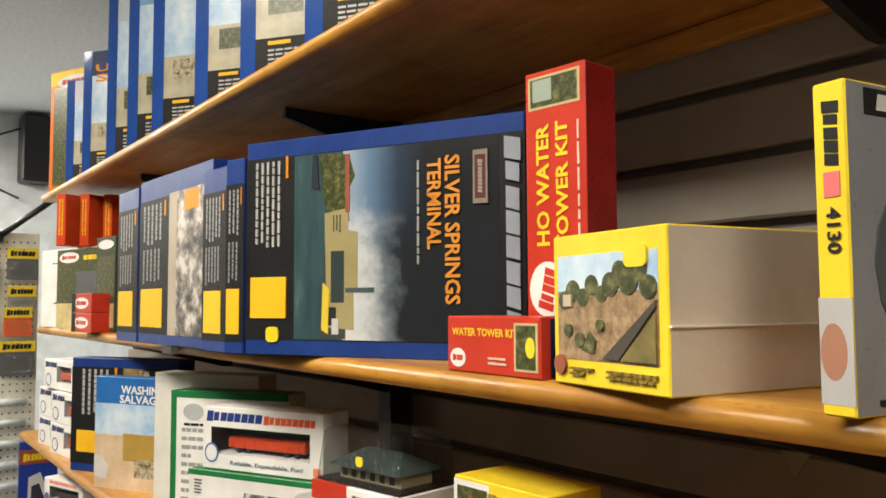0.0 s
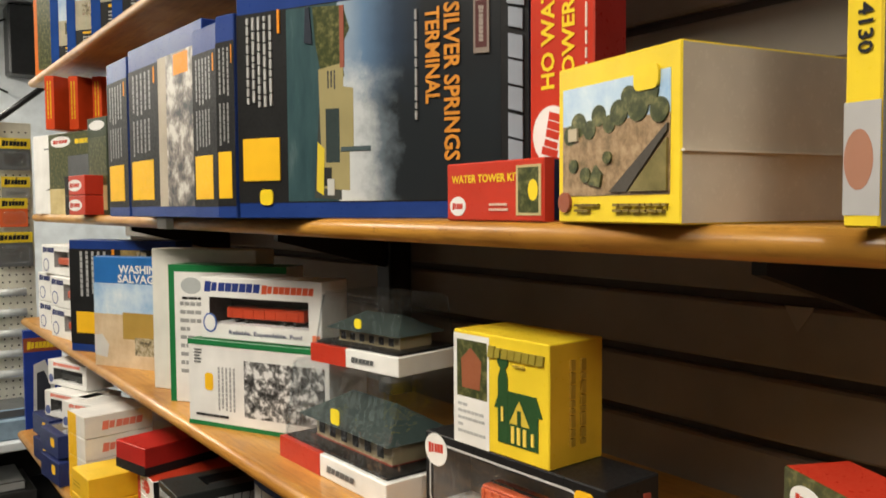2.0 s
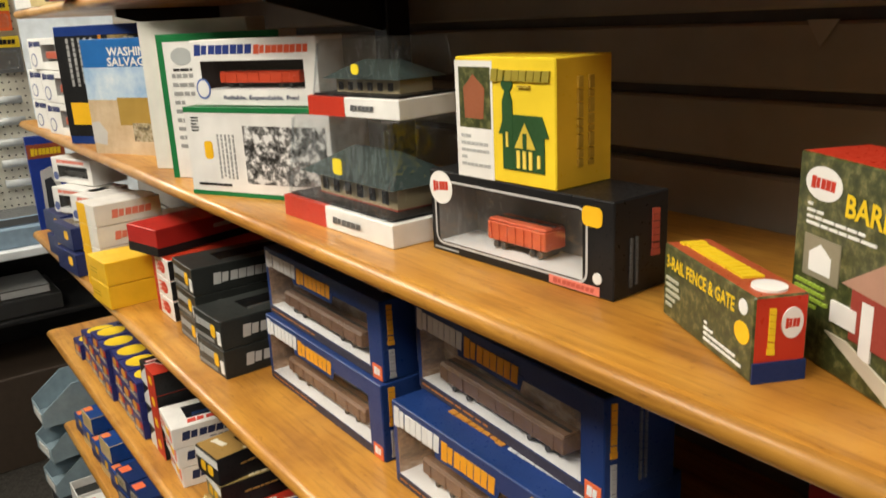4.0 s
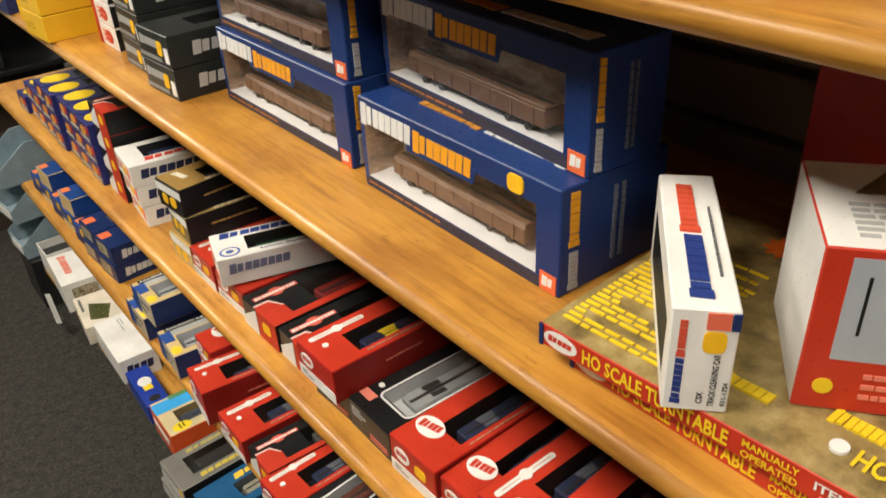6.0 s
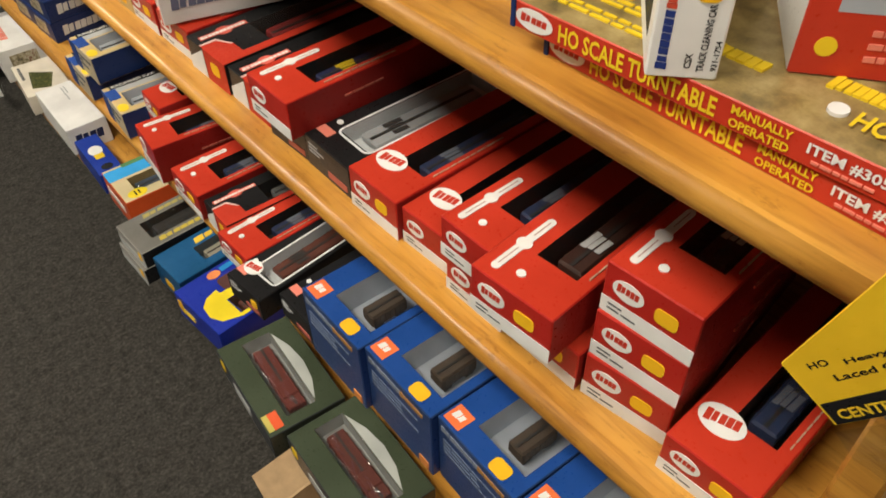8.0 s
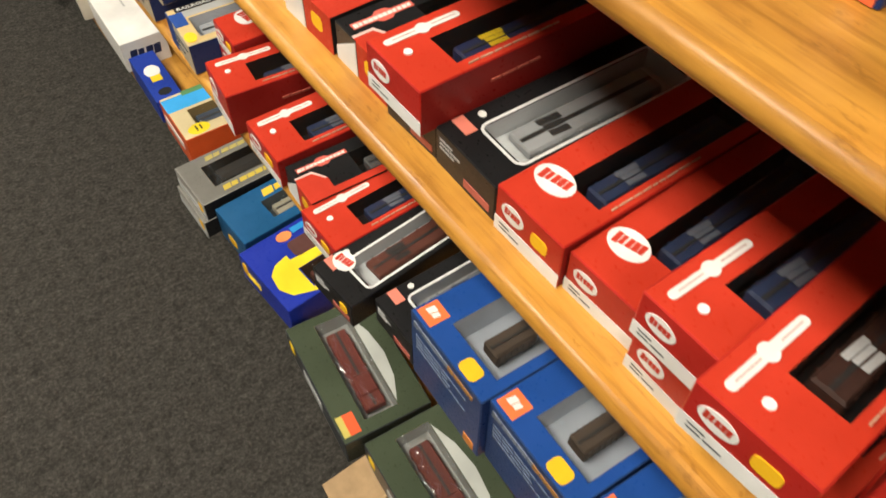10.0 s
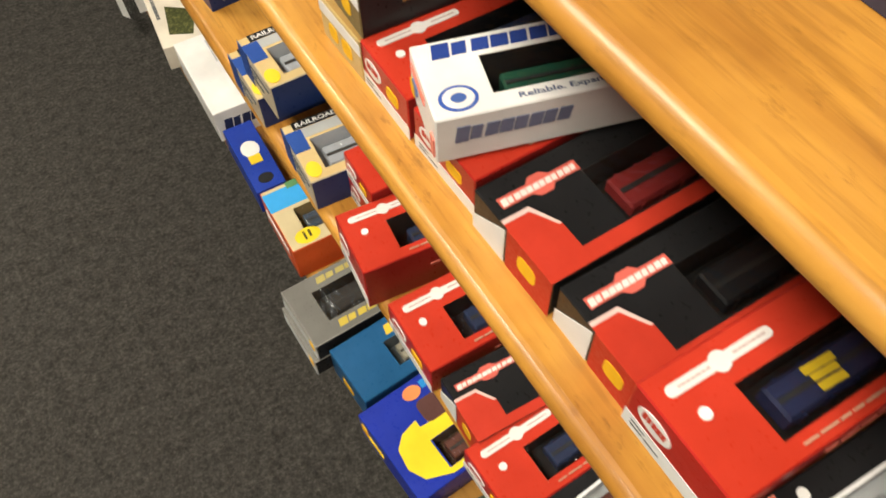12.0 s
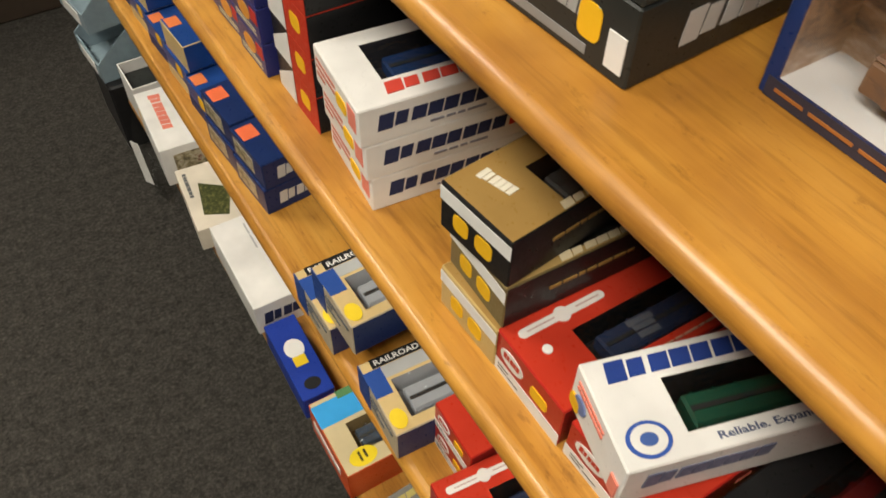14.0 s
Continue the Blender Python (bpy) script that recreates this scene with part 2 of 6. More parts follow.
def model_car(parent, put_m, color, lx, ly, lz, style="box"):
    """A small railway car: body with ribs, roof, underframe and wheels."""
    bm = bmesh.new()
    add_box(bm, -lx / 2, -ly / 2, lz * 0.28, lx / 2, ly / 2, lz * 0.86, 0, min(lx, ly) * 0.04)
    for k in range(7):
        u = -lx / 2 + (k + 0.5) * lx / 7
        add_box(bm, u - lx * 0.008, -ly / 2 - ly * 0.04, lz * 0.3, u + lx * 0.008, ly / 2 + ly * 0.04, lz * 0.84, 0)
    add_box(bm, -lx / 2, -ly * 0.46, lz * 0.86, lx / 2, ly * 0.46, lz * 0.95, 0, ly * 0.1)
    add_box(bm, -lx * 0.49, -ly * 0.07, lz * 0.95, lx * 0.49, ly * 0.07, lz * 0.98, 1)
    if style == "loco":
        add_box(bm, lx * 0.1, -ly * 0.48, lz * 0.86, lx * 0.35, ly * 0.48, lz * 1.1, 0, ly * 0.08)
    add_box(bm, -lx * 0.48, -ly * 0.3, lz * 0.2, lx * 0.48, ly * 0.3, lz * 0.28, 1)
    for u in (-0.38, -0.25, 0.25, 0.38):
        add_tube(bm, (u * lx, -ly * 0.42, lz * 0.12), (u * lx, ly * 0.42, lz * 0.12), lz * 0.12, 8, 1)
    bm.transform(put_m)
    part("model_car", bm, [paper(color, 0.4, "model_paint"), plain("model_underframe", (0.02, 0.02, 0.02), 0.5)], parent, "small model railway car behind film")


def carton(name, label, at, size, ang=0.0, color=WHITE, faces=None, window=None, prints=(), category="box", group="", lean=0.0, turn3=None, extra=()):
    """A printed carton. at: its front left lower corner; size: along the shelf, depth, height. window: face, a0, b0, a1, b1
    (shares of the face), depth, insert colour, model colour. prints: part name, face, kind, colour or material, numbers."""
    L, D, H = size
    cols = {"front": color, "top": color, "left": color, "right": color}
    cols.update(faces or {})
    order = ["front", "top", "left", "right"]
    mats = [c if isinstance(c, bpy.types.Material) else paper(c) for c in [cols[f] for f in order] + [color]]
    bm = bmesh.new()
    add_box(bm, 0, 0, 0, L, D, H, 4, min(0.0012, H * 0.04))
    normals = {"front": Vector((0, -1, 0)), "top": Vector((0, 0, 1)), "left": Vector((-1, 0, 0)), "right": Vector((1, 0, 0))}
    bm.normal_update()
    big = {}
    for f in bm.faces:
        for i, k in enumerate(order):
            if f.normal.dot(normals[k]) > 0.99:
                f.material_index = i
                big[k] = f
    if window:
        face, a0, b0, a1, b1, deep, insert, model = window[:8]
        W, T, put = face_map(face, L, D, H)
        a0, a1, b0, b1 = a0 * W, a1 * W, b0 * T, b1 * T
        mi = order.index(face)
        bmesh.ops.delete(bm, geom=[big[face]], context="FACES_ONLY")
        m = 0.0012 if H > 0.03 else H * 0.04
        outer = [bm.verts.new(put(a, b, 0)) for a, b in ((m, m), (W - m, m), (W - m, T - m), (m, T - m))]
        inner = [bm.verts.new(put(a, b, 0)) for a, b in ((a0, b0), (a1, b0), (a1, b1), (a0, b1))]
        floor_v = [bm.verts.new(put(a, b, -deep)) for a, b in ((a0, b0), (a1, b0), (a1, b1), (a0, b1))]
        mats.append(insert if isinstance(insert, bpy.types.Material) else paper(insert, 0.5, "inner_tray"))
        mats.append(paper((0.66, 0.66, 0.67), 0.4, "pale_tray_floor"))
        for k in range(4):
            f = bm.faces.new((outer[k], outer[(k + 1) % 4], inner[(k + 1) % 4], inner[k]))
            f.material_index = mi
            f = bm.faces.new((inner[k], inner[(k + 1) % 4], floor_v[(k + 1) % 4], floor_v[k]))
            f.material_index = 6 if k == 0 and face == "front" else 5
        bm.faces.new(floor_v).material_index = 5
        bmesh.ops.recalc_face_normals(bm, faces=bm.faces)
    ob = part(name, bm, mats)
    ob.matrix_basis = pose(*at, lean, 0, -90 - ang) if turn3 is None else pose(*at, *turn3)
    tagged(ob, label, category, group)
    if window:
        bm = bmesh.new()
        vs = [bm.verts.new(put(a, b, 0.0002)) for a, b in ((a0 - 0.001, b0 - 0.001), (a1 + 0.001, b0 - 0.001), (a1 + 0.001, b1 + 0.001), (a0 - 0.001, b1 + 0.001))]
        bm.faces.new(vs)
        part("window_film", bm, FILM, ob, "clear plastic window").visible_shadow = False
        if model:
            style = window[8] if len(window) > 8 else "box"
            if face == "front":
                lx, lz = (a1 - a0) * 0.78, min((b1 - b0) * 0.62, (a1 - a0) * 0.24)
                if style == "low":
                    lz = lz * 0.7
                if style == "short":
                    lx, lz = lx * 0.52, lz * 0.82
                mm = Matrix.Translation(((a0 + a1) / 2, deep * 0.55, b0 + 0.001))
                model_car(ob, mm, model, lx, min(deep * 0.75, lz * 0.9), lz, style)
            else:
                along_b = (b1 - b0) > (a1 - a0)
                lx = max(a1 - a0, b1 - b0) * 0.8
                ly = min(a1 - a0, b1 - b0) * 0.62
                if style == "small":
                    lx, ly = lx * 0.7, ly * 0.5
                mm = Matrix.Translation(((a0 + a1) / 2, (b0 + b1) / 2, H - deep)) @ Matrix.Rotation(math.pi / 2 if along_b else 0, 4, "Z")
                model_car(ob, mm, model, lx, ly, deep * 0.7, style)
                if len(window) > 9:
                    bm = bmesh.new()
                    block_word(bm, lambda a, b, o: (a, b, H - deep * 0.31 + o), (a0 + a1) / 2, b0 + (b1 - b0) * 0.3, ly * 0.75, lx * 0.16, 0, 0.0004, 3)
                    tagged(part("model_mark", bm, paper(window[9], 0.35, "print_ink"), ob), kind="stuff")
    for k, pr in enumerate(prints):
        pname, face, kind, col, *v = pr
        W, T, put = face_map(face, L, D, H)
        o = 0.00035 + 0.00012 * k
        bm = bmesh.new()
        if kind == "rect":
            slab(bm, [(v[0] * W, v[1] * T), (v[2] * W, v[1] * T), (v[2] * W, v[3] * T), (v[0] * W, v[3] * T)], put, 0, o)
        elif kind == "round":
            r = min((v[2] - v[0]) * W, (v[3] - v[1]) * T) * (v[4] if len(v) > 4 else 0.3)
            slab(bm, rounded(v[0] * W, v[1] * T, v[2] * W, v[3] * T, r), put, 0, o)
        elif kind == "ring":
            r = min((v[2] - v[0]) * W, (v[3] - v[1]) * T) * 0.16
            w = v[4]
            out, inn = rounded(v[0] * W, v[1] * T, v[2] * W, v[3] * T, r), rounded(v[0] * W + w, v[1] * T + w, v[2] * W - w, v[3] * T - w, max(r - w, w))
            A, B = [bm.verts.new(put(a, b, o)) for a, b in out], [bm.verts.new(put(a, b, o)) for a, b in inn]
            for i in range(len(A)):
                bm.faces.new((A[i], A[(i + 1) % len(A)], B[(i + 1) % len(A)], B[i]))
        elif kind == "oval":
            slab(bm, oval(v[0] * W, v[1] * T, v[2] * W, v[3] * T), put, 0, o)
        elif kind == "poly":
            slab(bm, [(a * W, b * T) for a, b in v[0]], put, 0, o)
        elif kind == "word":
            lettering(bm, v[0], put, v[1] * W, v[2] * T, v[3] * W, v[4] * T, v[5] if len(v) > 5 else 0, o)
        elif kind == "vword":
            lettering(bm, v[0], put, v[1] * W, v[2] * T, v[4] * T, v[3] * W, v[5], o)
        elif kind == "blocks":
            block_word(bm, put, v[0] * W, v[1] * T, v[2] * W, v[3] * T, v[4] if len(v) > 4 else 0, o, v[5] if len(v) > 5 else 8)
        elif kind == "vblocks":
            block_word(bm, put, v[0] * W, v[1] * T, v[3] * T, v[2] * W, v[4], o, v[5])
        elif kind == "lines":
            a0_, b0_, a1_, b1_, n = v
            rng = random.Random(n * 7 + k)
            for i in range(n):
                bb = b1_ - (i + 0.5) * (b1_ - b0_) / n
                hh = (b1_ - b0_) / n * 0.22
                a = a0_
                while a < a1_ - 0.02:
                    e = min(a1_, a + rng.uniform(0.07, 0.2) * (a1_ - a0_))
                    slab(bm, [(a * W, (bb - hh) * T), (e * W, (bb - hh) * T), (e * W, (bb + hh) * T), (a * W, (bb + hh) * T)], put, 0, o)
                    a = e + 0.025 * (a1_ - a0_)
                    if rng.random() < 0.12:
                        break
        elif kind == "vlines":
            a0_, b0_, a1_, b1_, n = v
            rng = random.Random(n * 5 + k)
            for i in range(n):
                aa, hh = a0_ + (i + 0.5) * (a1_ - a0_) / n, (a1_ - a0_) / n * 0.2
                b = b1_
                while b > b0_ + 0.02:
                    e = max(b0_, b - rng.uniform(0.05, 0.16) * (b1_ - b0_))
                    slab(bm, [((aa - hh) * W, e * T), ((aa + hh) * W, e * T), ((aa + hh) * W, b * T), ((aa - hh) * W, b * T)], put, 0, o)
                    b = e - 0.02 * (b1_ - b0_)
        made = part(pname, bm, col if isinstance(col, bpy.types.Material) else paper(col, 0.5, "print_ink", 0.2), ob)
        if kind in ("lines", "vlines", "blocks", "vblocks", "word", "vword"):
            tagged(made, kind="stuff")
    return ob


# ---- large structure ----
SHELF_Z = {"a": 1.931, "b": 1.538, "c": 1.239, "d": 0.957, "e": 0.661, "f": 0.412, "g": 0.142}
SHELF_X = {"a": 0.445, "b": 0.440, "c": 0.396, "d": 0.352, "e": 0.342, "f": 0.328, "g": 0.312}
SHELF_END = {"a": 2.66, "b": 2.64, "c": 2.60, "d": 2.42, "e": 2.45, "f": 2.36, "g": 2.36}
WALL_X = 0.775
Y0 = 0.105

box_thing("floor", -3.0, -2.0, -0.1, 1.6, 5.4, 0.0, CARPET, "charcoal flecked loop-pile carpet floor", "floor", "structure")
box_thing("ceiling", -3.0, -2.0, CEIL, 1.6, 5.4, CEIL + 0.1, CEILM, "white painted shop ceiling", "ceiling", "structure")
box_thing("wall_west", -3.1, -2.0, 0, -3.0, 5.4, CEIL, DARKWALL, "plain dark taupe wall across the aisle", "wall", "structure")
box_thing("wall_south", -3.0, -2.1, 0, 1.0, -2.0, CEIL, DARKWALL, "plain dark taupe end wall", "wall", "structure")
box_thing("wall_north", -3.0, 5.4, 0, 1.6, 5.5, CEIL, PLASTER, "plain pale blue-grey end wall", "wall", "structure")
box_thing("wall_east_far", 1.5, 2.9, 0, 1.6, 5.4, CEIL, PLASTER, "plain pale wall beyond the shelving", "wall", "structure")

bm = bmesh.new()
add_box(bm, WALL_X + 0.012, -2.0, 0, WALL_X + 0.1, 2.9, CEIL)
slat_wall = tagged(part("wall_east", bm, GROOVE), "taupe slatwall panelling with dark horizontal grooves", "wall", "", "structure")
k, z = 0, 1.834 - 0.0762 * 24
while z < CEIL:
    bm = bmesh.new()
    add_box(bm, WALL_X - 0.004, -2.0, max(z + 0.006, 0.0), WALL_X + 0.014, 2.9, min(z + 0.0762 - 0.006, CEIL), 0, 0.003)
    part("slat", bm, WALLMAT, slat_wall)
    z += 0.0762


def shelf_board(key):
    z, x, end = SHELF_Z[key], SHELF_X[key], SHELF_END[key]
    th = 0.022
    prof = [(WALL_X - 0.006, z), (x + 0.012, z)]
    prof += [(x + 0.013 - 0.013 * math.sin(a), z - 0.011 + 0.011 * math.cos(a)) for a in [math.pi * i / 8 for i in range(1, 8)]]
    prof += [(x + 0.012, z - th), (WALL_X - 0.006, z - th)]
    bm = bmesh.new()
    ends = [[bm.verts.new((px, y, pz)) for px, pz in prof] for y in (Y0, end)]
    n = len(prof)
    for i in range(n):
        f = bm.faces.new((ends[0][i], ends[0][(i + 1) % n], ends[1][(i + 1) % n], ends[1][i]))
        f.smooth = 2 <= i <= 8
    bm.faces.new(ends[0][::-1])
    bm.faces.new(ends[1])
    bmesh.ops.recalc_face_normals(bm, faces=bm.faces)
    ob = tagged(part("shelf", bm, WOOD), "honey-stained wooden shelf board with a worn rounded front edge", "shelf", "shelves on the slatwall")
    if key == "a":
        bm = bmesh.new()
        add_box(bm, WALL_X - 0.026, Y0 + 0.002, z - th - 0.026, WALL_X - 0.006, end - 0.002, z - th - 0.0005, 0, 0.002)
        part("batten", bm, WOOD, ob, "brown wooden batten along the wall")
    for y in (0.35, 1.16, 1.95):
        if key == "g":
            continue
        bm = bmesh.new()
        w = WALL_X - x - 0.1
        pts = [(WALL_X - 0.006, z - th), (WALL_X - 0.006 - w, z - th), (WALL_X - 0.006 - w, z - th - 0.016), (WALL_X - 0.03, z - th - 0.07), (WALL_X - 0.006, z - th - 0.07)]
        A, B = [bm.verts.new((a, y - 0.006, b)) for a, b in pts], [bm.verts.new((a, y + 0.006, b)) for a, b in pts]
        bm.faces.new(A)
        bm.faces.new(B[::-1])
        for i in range(5):
            bm.faces.new((A[i], B[i], B[(i + 1) % 5], A[(i + 1) % 5]))
        bmesh.ops.recalc_face_normals(bm, faces=bm.faces)
        part("bracket", bm, METAL, ob, "dark metal shelf bracket")
    return ob


for key in SHELF_Z:
    shelf_board(key)
box_thing("plinth", 0.36, Y0, 0.0, WALL_X - 0.01, 2.3, SHELF_Z["g"] - 0.022, plain("plinth_paint", (0.05, 0.04, 0.035), 0.6), "dark painted plinth under the lowest shelf", "plinth")
bm = bmesh.new()
add_box(bm, 0.415, Y0 - 0.034, 0.0, WALL_X - 0.006, Y0 - 0.004, 0.99, 0, 0.003)
tagged(part("end_panel", bm, WOOD), "honey-stained wooden end panel of the shelving", "panel")
bm = bmesh.new()
add_box(bm, WALL_X - 0.05, 1.14, 0.1, WALL_X - 0.006, 1.18, 2.5, 0, 0.002)
tagged(part("upright_post", bm, METAL), "dark metal upright standard on the slatwall", "post")

for lx, ly, power in LAMPS:
    root = new("ceiling_light")
    root.location = (lx, ly, CEIL)
    tagged(root, "white fluorescent ceiling light with a bright diffuser", "ceiling light", "ceiling lights")
    bm = bmesh.new()
    add_box(bm, -0.32, -0.62, -0.09, 0.32, 0.62, -0.001, 0, 0.004)
    part("housing", bm, plain("white_enamel", (0.8, 0.8, 0.8), 0.4), root)
    m = bpy.data.materials.new("lit_diffuser")
    m.use_nodes = True
    m.node_tree.nodes["Principled BSDF"].inputs["Emission Color"].default_value = (1, 0.95, 0.87, 1)
    m.node_tree.nodes["Principled BSDF"].inputs["Emission Strength"].default_value = 6.0
    bm = bmesh.new()
    add_box(bm, -0.29, -0.59, -0.098, 0.29, 0.59, -0.091)
    part("diffuser", bm, m, root, "glowing white diffuser")
    la = bpy.data.lights.new("tube_light", "AREA")
    la.shape, la.size, la.size_y, la.energy, la.color = "RECTANGLE", 0.56, 1.16, power, (1, 0.92, 0.75)
    lo = new("tube_light", la)
    lo.matrix_basis = pose(lx, ly, CEIL - 0.105)

# ---- kinds of cartons ----
SA, SB, SC, SD, SE, SF, SG = (SHELF_Z[k] for k in "abcdefg")
PRICE = "price_sticker"


def red_car_box(at, ang=0.0, L=0.08, D=0.25, H=0.048, model=(0.02, 0.03, 0.07), long_emblem=False, sticker=True, dark=False, mark=(0.12, 0.13, 0.16), group="red car boxes"):
    pr = [("white_band", "front", "rect", LGREY if dark else WHITE, 0.0, 0.0, 1.0, 0.32), ("barcode_print", "front", "lines", GREY, 0.08, 0.08, 0.9, 0.26, 2),
          ("front_emblem", "front", "oval", WHITE, 0.27, 0.62, 0.17, 0.19), ("emblem_mark", "front", "blocks", RED, 0.27, 0.64, 0.24, 0.16, 0, 5)]
    if sticker:
        pr.append((PRICE, "front", "round", STICK, 0.56, 0.44, 0.8, 0.72))
    if long_emblem:
        pr += [("ribbon", "top", "round", (0.72, 0.69, 0.66), 0.13, 0.04, 0.225, 0.36, 0.45),
               ("ribbon_centre", "top", "oval", (0.72, 0.69, 0.66), 0.178, 0.20, 0.085, 0.027), ("ribbon_print", "top", "vlines", (0.45, 0.3, 0.28), 0.16, 0.06, 0.195, 0.17, 1), ("ribbon_print", "top", "vlines", (0.45, 0.3, 0.28), 0.16, 0.23, 0.195, 0.34, 1), ("small_dot", "top", "oval", WHITE, 0.42, 0.085, 0.05, 0.016)]
    else:
        pr += [("top_emblem", "top", "oval", WHITE, 0.30, 0.16, 0.25, 0.058), ("top_emblem_mark", "top", "blocks", RED, 0.30, 0.165, 0.36, 0.05, 14, 5)]
    pr += [("slogan_line", "top", "vlines", (0.5, 0.32, 0.22), 0.9, 0.22, 0.94, 0.62, 1), ("side_line", "right", "lines", (0.42, 0.1, 0.07), 0.3, 0.5, 0.6, 0.6, 1)]
    # Side faces get the darkened red, so their shade sits in the colour.
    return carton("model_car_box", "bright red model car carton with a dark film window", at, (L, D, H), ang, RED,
                  {"right": SHADED_RED, "left": SHADED_RED, "front": (0.42, 0.018, 0.012)}, ("top", 0.36, 0.19, 0.84, 0.95, H * 0.72, (0.010, 0.010, 0.011), model, "box", mark), pr, "box", group)


def black_frame_box(at, ang=0.0, L=0.085, D=0.25, H=0.045, model=(0.16, 0.17, 0.18), emblem=True, group="black car boxes"):
    pr = [("silver_outline", "top", "ring", (0.7, 0.7, 0.7), 0.235, 0.115, 0.925, 0.935, 0.003), ("maker_bar", "top", "rect", PINK, 0.02, 0.06, 0.28, 0.11),
          ("front_text", "front", "lines", (0.4, 0.4, 0.4), 0.08, 0.5, 0.6, 0.85, 3), ("front_bar", "front", "rect", (0.45, 0.12, 0.09), 0.5, 0.15, 0.92, 0.35), ("round_label", "top", "oval", WHITE, 0.12, 0.17, 0.05, 0.015)]
    if emblem:
        pr += [("top_emblem", "top", "oval", WHITE, 0.24, 0.13, 0.2, 0.05), ("top_emblem_mark", "top", "blocks", RED, 0.24, 0.135, 0.3, 0.045, 12, 5), (PRICE, "front", "round", STICK, 0.7, 0.4, 0.88, 0.75)]
    return carton("model_car_box", "black carton with a silver-outlined window over a model car", at, (L, D, H), ang, BLACK, None,
                  ("top", 0.28, 0.135, 0.88, 0.915, H * 0.5, (0.5, 0.52, 0.53), model, "box", (0.03, 0.03, 0.03)), pr, "box", group)


def mountain_box(at, ang=0.0, L=0.09, D=0.26, H=0.045, model=(0.16, 0.015, 0.015)):
    pr = [("red_corner", "top", "poly", RED, [(0.36, 0.0), (1.0, 0.0), (1.0, 0.96), (0.86, 0.96), (0.86, 0.14), (0.6, 0.14), (0.36, 0.09)]), ("white_corner", "front", "poly", WHITE, [(0.0, 0.0), (0.42, 0.0), (0.42, 0.92), (0.0, 0.35)]),
          ("red_front", "front", "rect", RED, 0.45, 0.0, 1.0, 1.0), ("emblem", "top", "poly", (0.62, 0.12, 0.09), [(0.18, 0.03), (0.28, 0.03), (0.28, 0.13), (0.33, 0.15), (0.33, 0.19), (0.28, 0.21), (0.28, 0.30), (0.18, 0.30), (0.18, 0.21), (0.13, 0.19), (0.13, 0.15), (0.18, 0.13)]),
          ("emblem_mark", "top", "vblocks", (0.72, 0.66, 0.62), 0.235, 0.165, 0.07, 0.26, 90, 12), ("edge_line", "top", "poly", (0.72, 0.5, 0.46), [(0.36, 0.0), (0.40, 0.0), (0.40, 0.085), (0.61, 0.13), (0.61, 0.14), (0.36, 0.092)]), (PRICE, "front", "round", STICK, 0.6, 0.35, 0.82, 0.75)]
    return carton("model_car_box", "black and red model car carton with a film window", at, (L, D, H), ang, BLACK, None,
                  ("top", 0.3, 0.3, 0.84, 0.95, H * 0.7, (0.012, 0.012, 0.012), model), pr, "box", "black and red car boxes")


def white_line_box(at, ang=0.0, L=0.105, D=0.22, H=0.04, model=(0.01, 0.03, 0.10), turn3=None, window=True, label="white model car carton with blue wordmark and a window"):
    pr = [("wordmark", "right", "blocks", (0.02, 0.03, 0.09), 0.36, 0.55, 0.56, 0.42, 0, 8), ("wordmark_red", "right", "blocks", (0.62, 0.05, 0.03), 0.8, 0.56, 0.3, 0.36, 0, 6),
          ("slogan", "right", "lines", (0.25, 0.25, 0.3), 0.3, 0.14, 0.75, 0.28, 1), ("red_panel", "front", "rect", PINK, 0.78, 0.3, 0.94, 0.85), ("front_print", "front", "lines", (0.5, 0.2, 0.15), 0.06, 0.25, 0.5, 0.8, 3),
          (PRICE, "front", "round", STICK, 0.52, 0.35, 0.74, 0.7), ("top_wordmark", "top", "vblocks", (0.6, 0.06, 0.04), 0.82, 0.5, 0.14, 0.7, 90, 9)]
    return carton("model_car_box", label, at, (L, D, H), ang, WHITE, None, ("top", 0.2, 0.16, 0.7, 0.92, H * 0.75, (0.02, 0.02, 0.025), model) if window else None, pr, "box", "white car boxes", turn3=turn3)


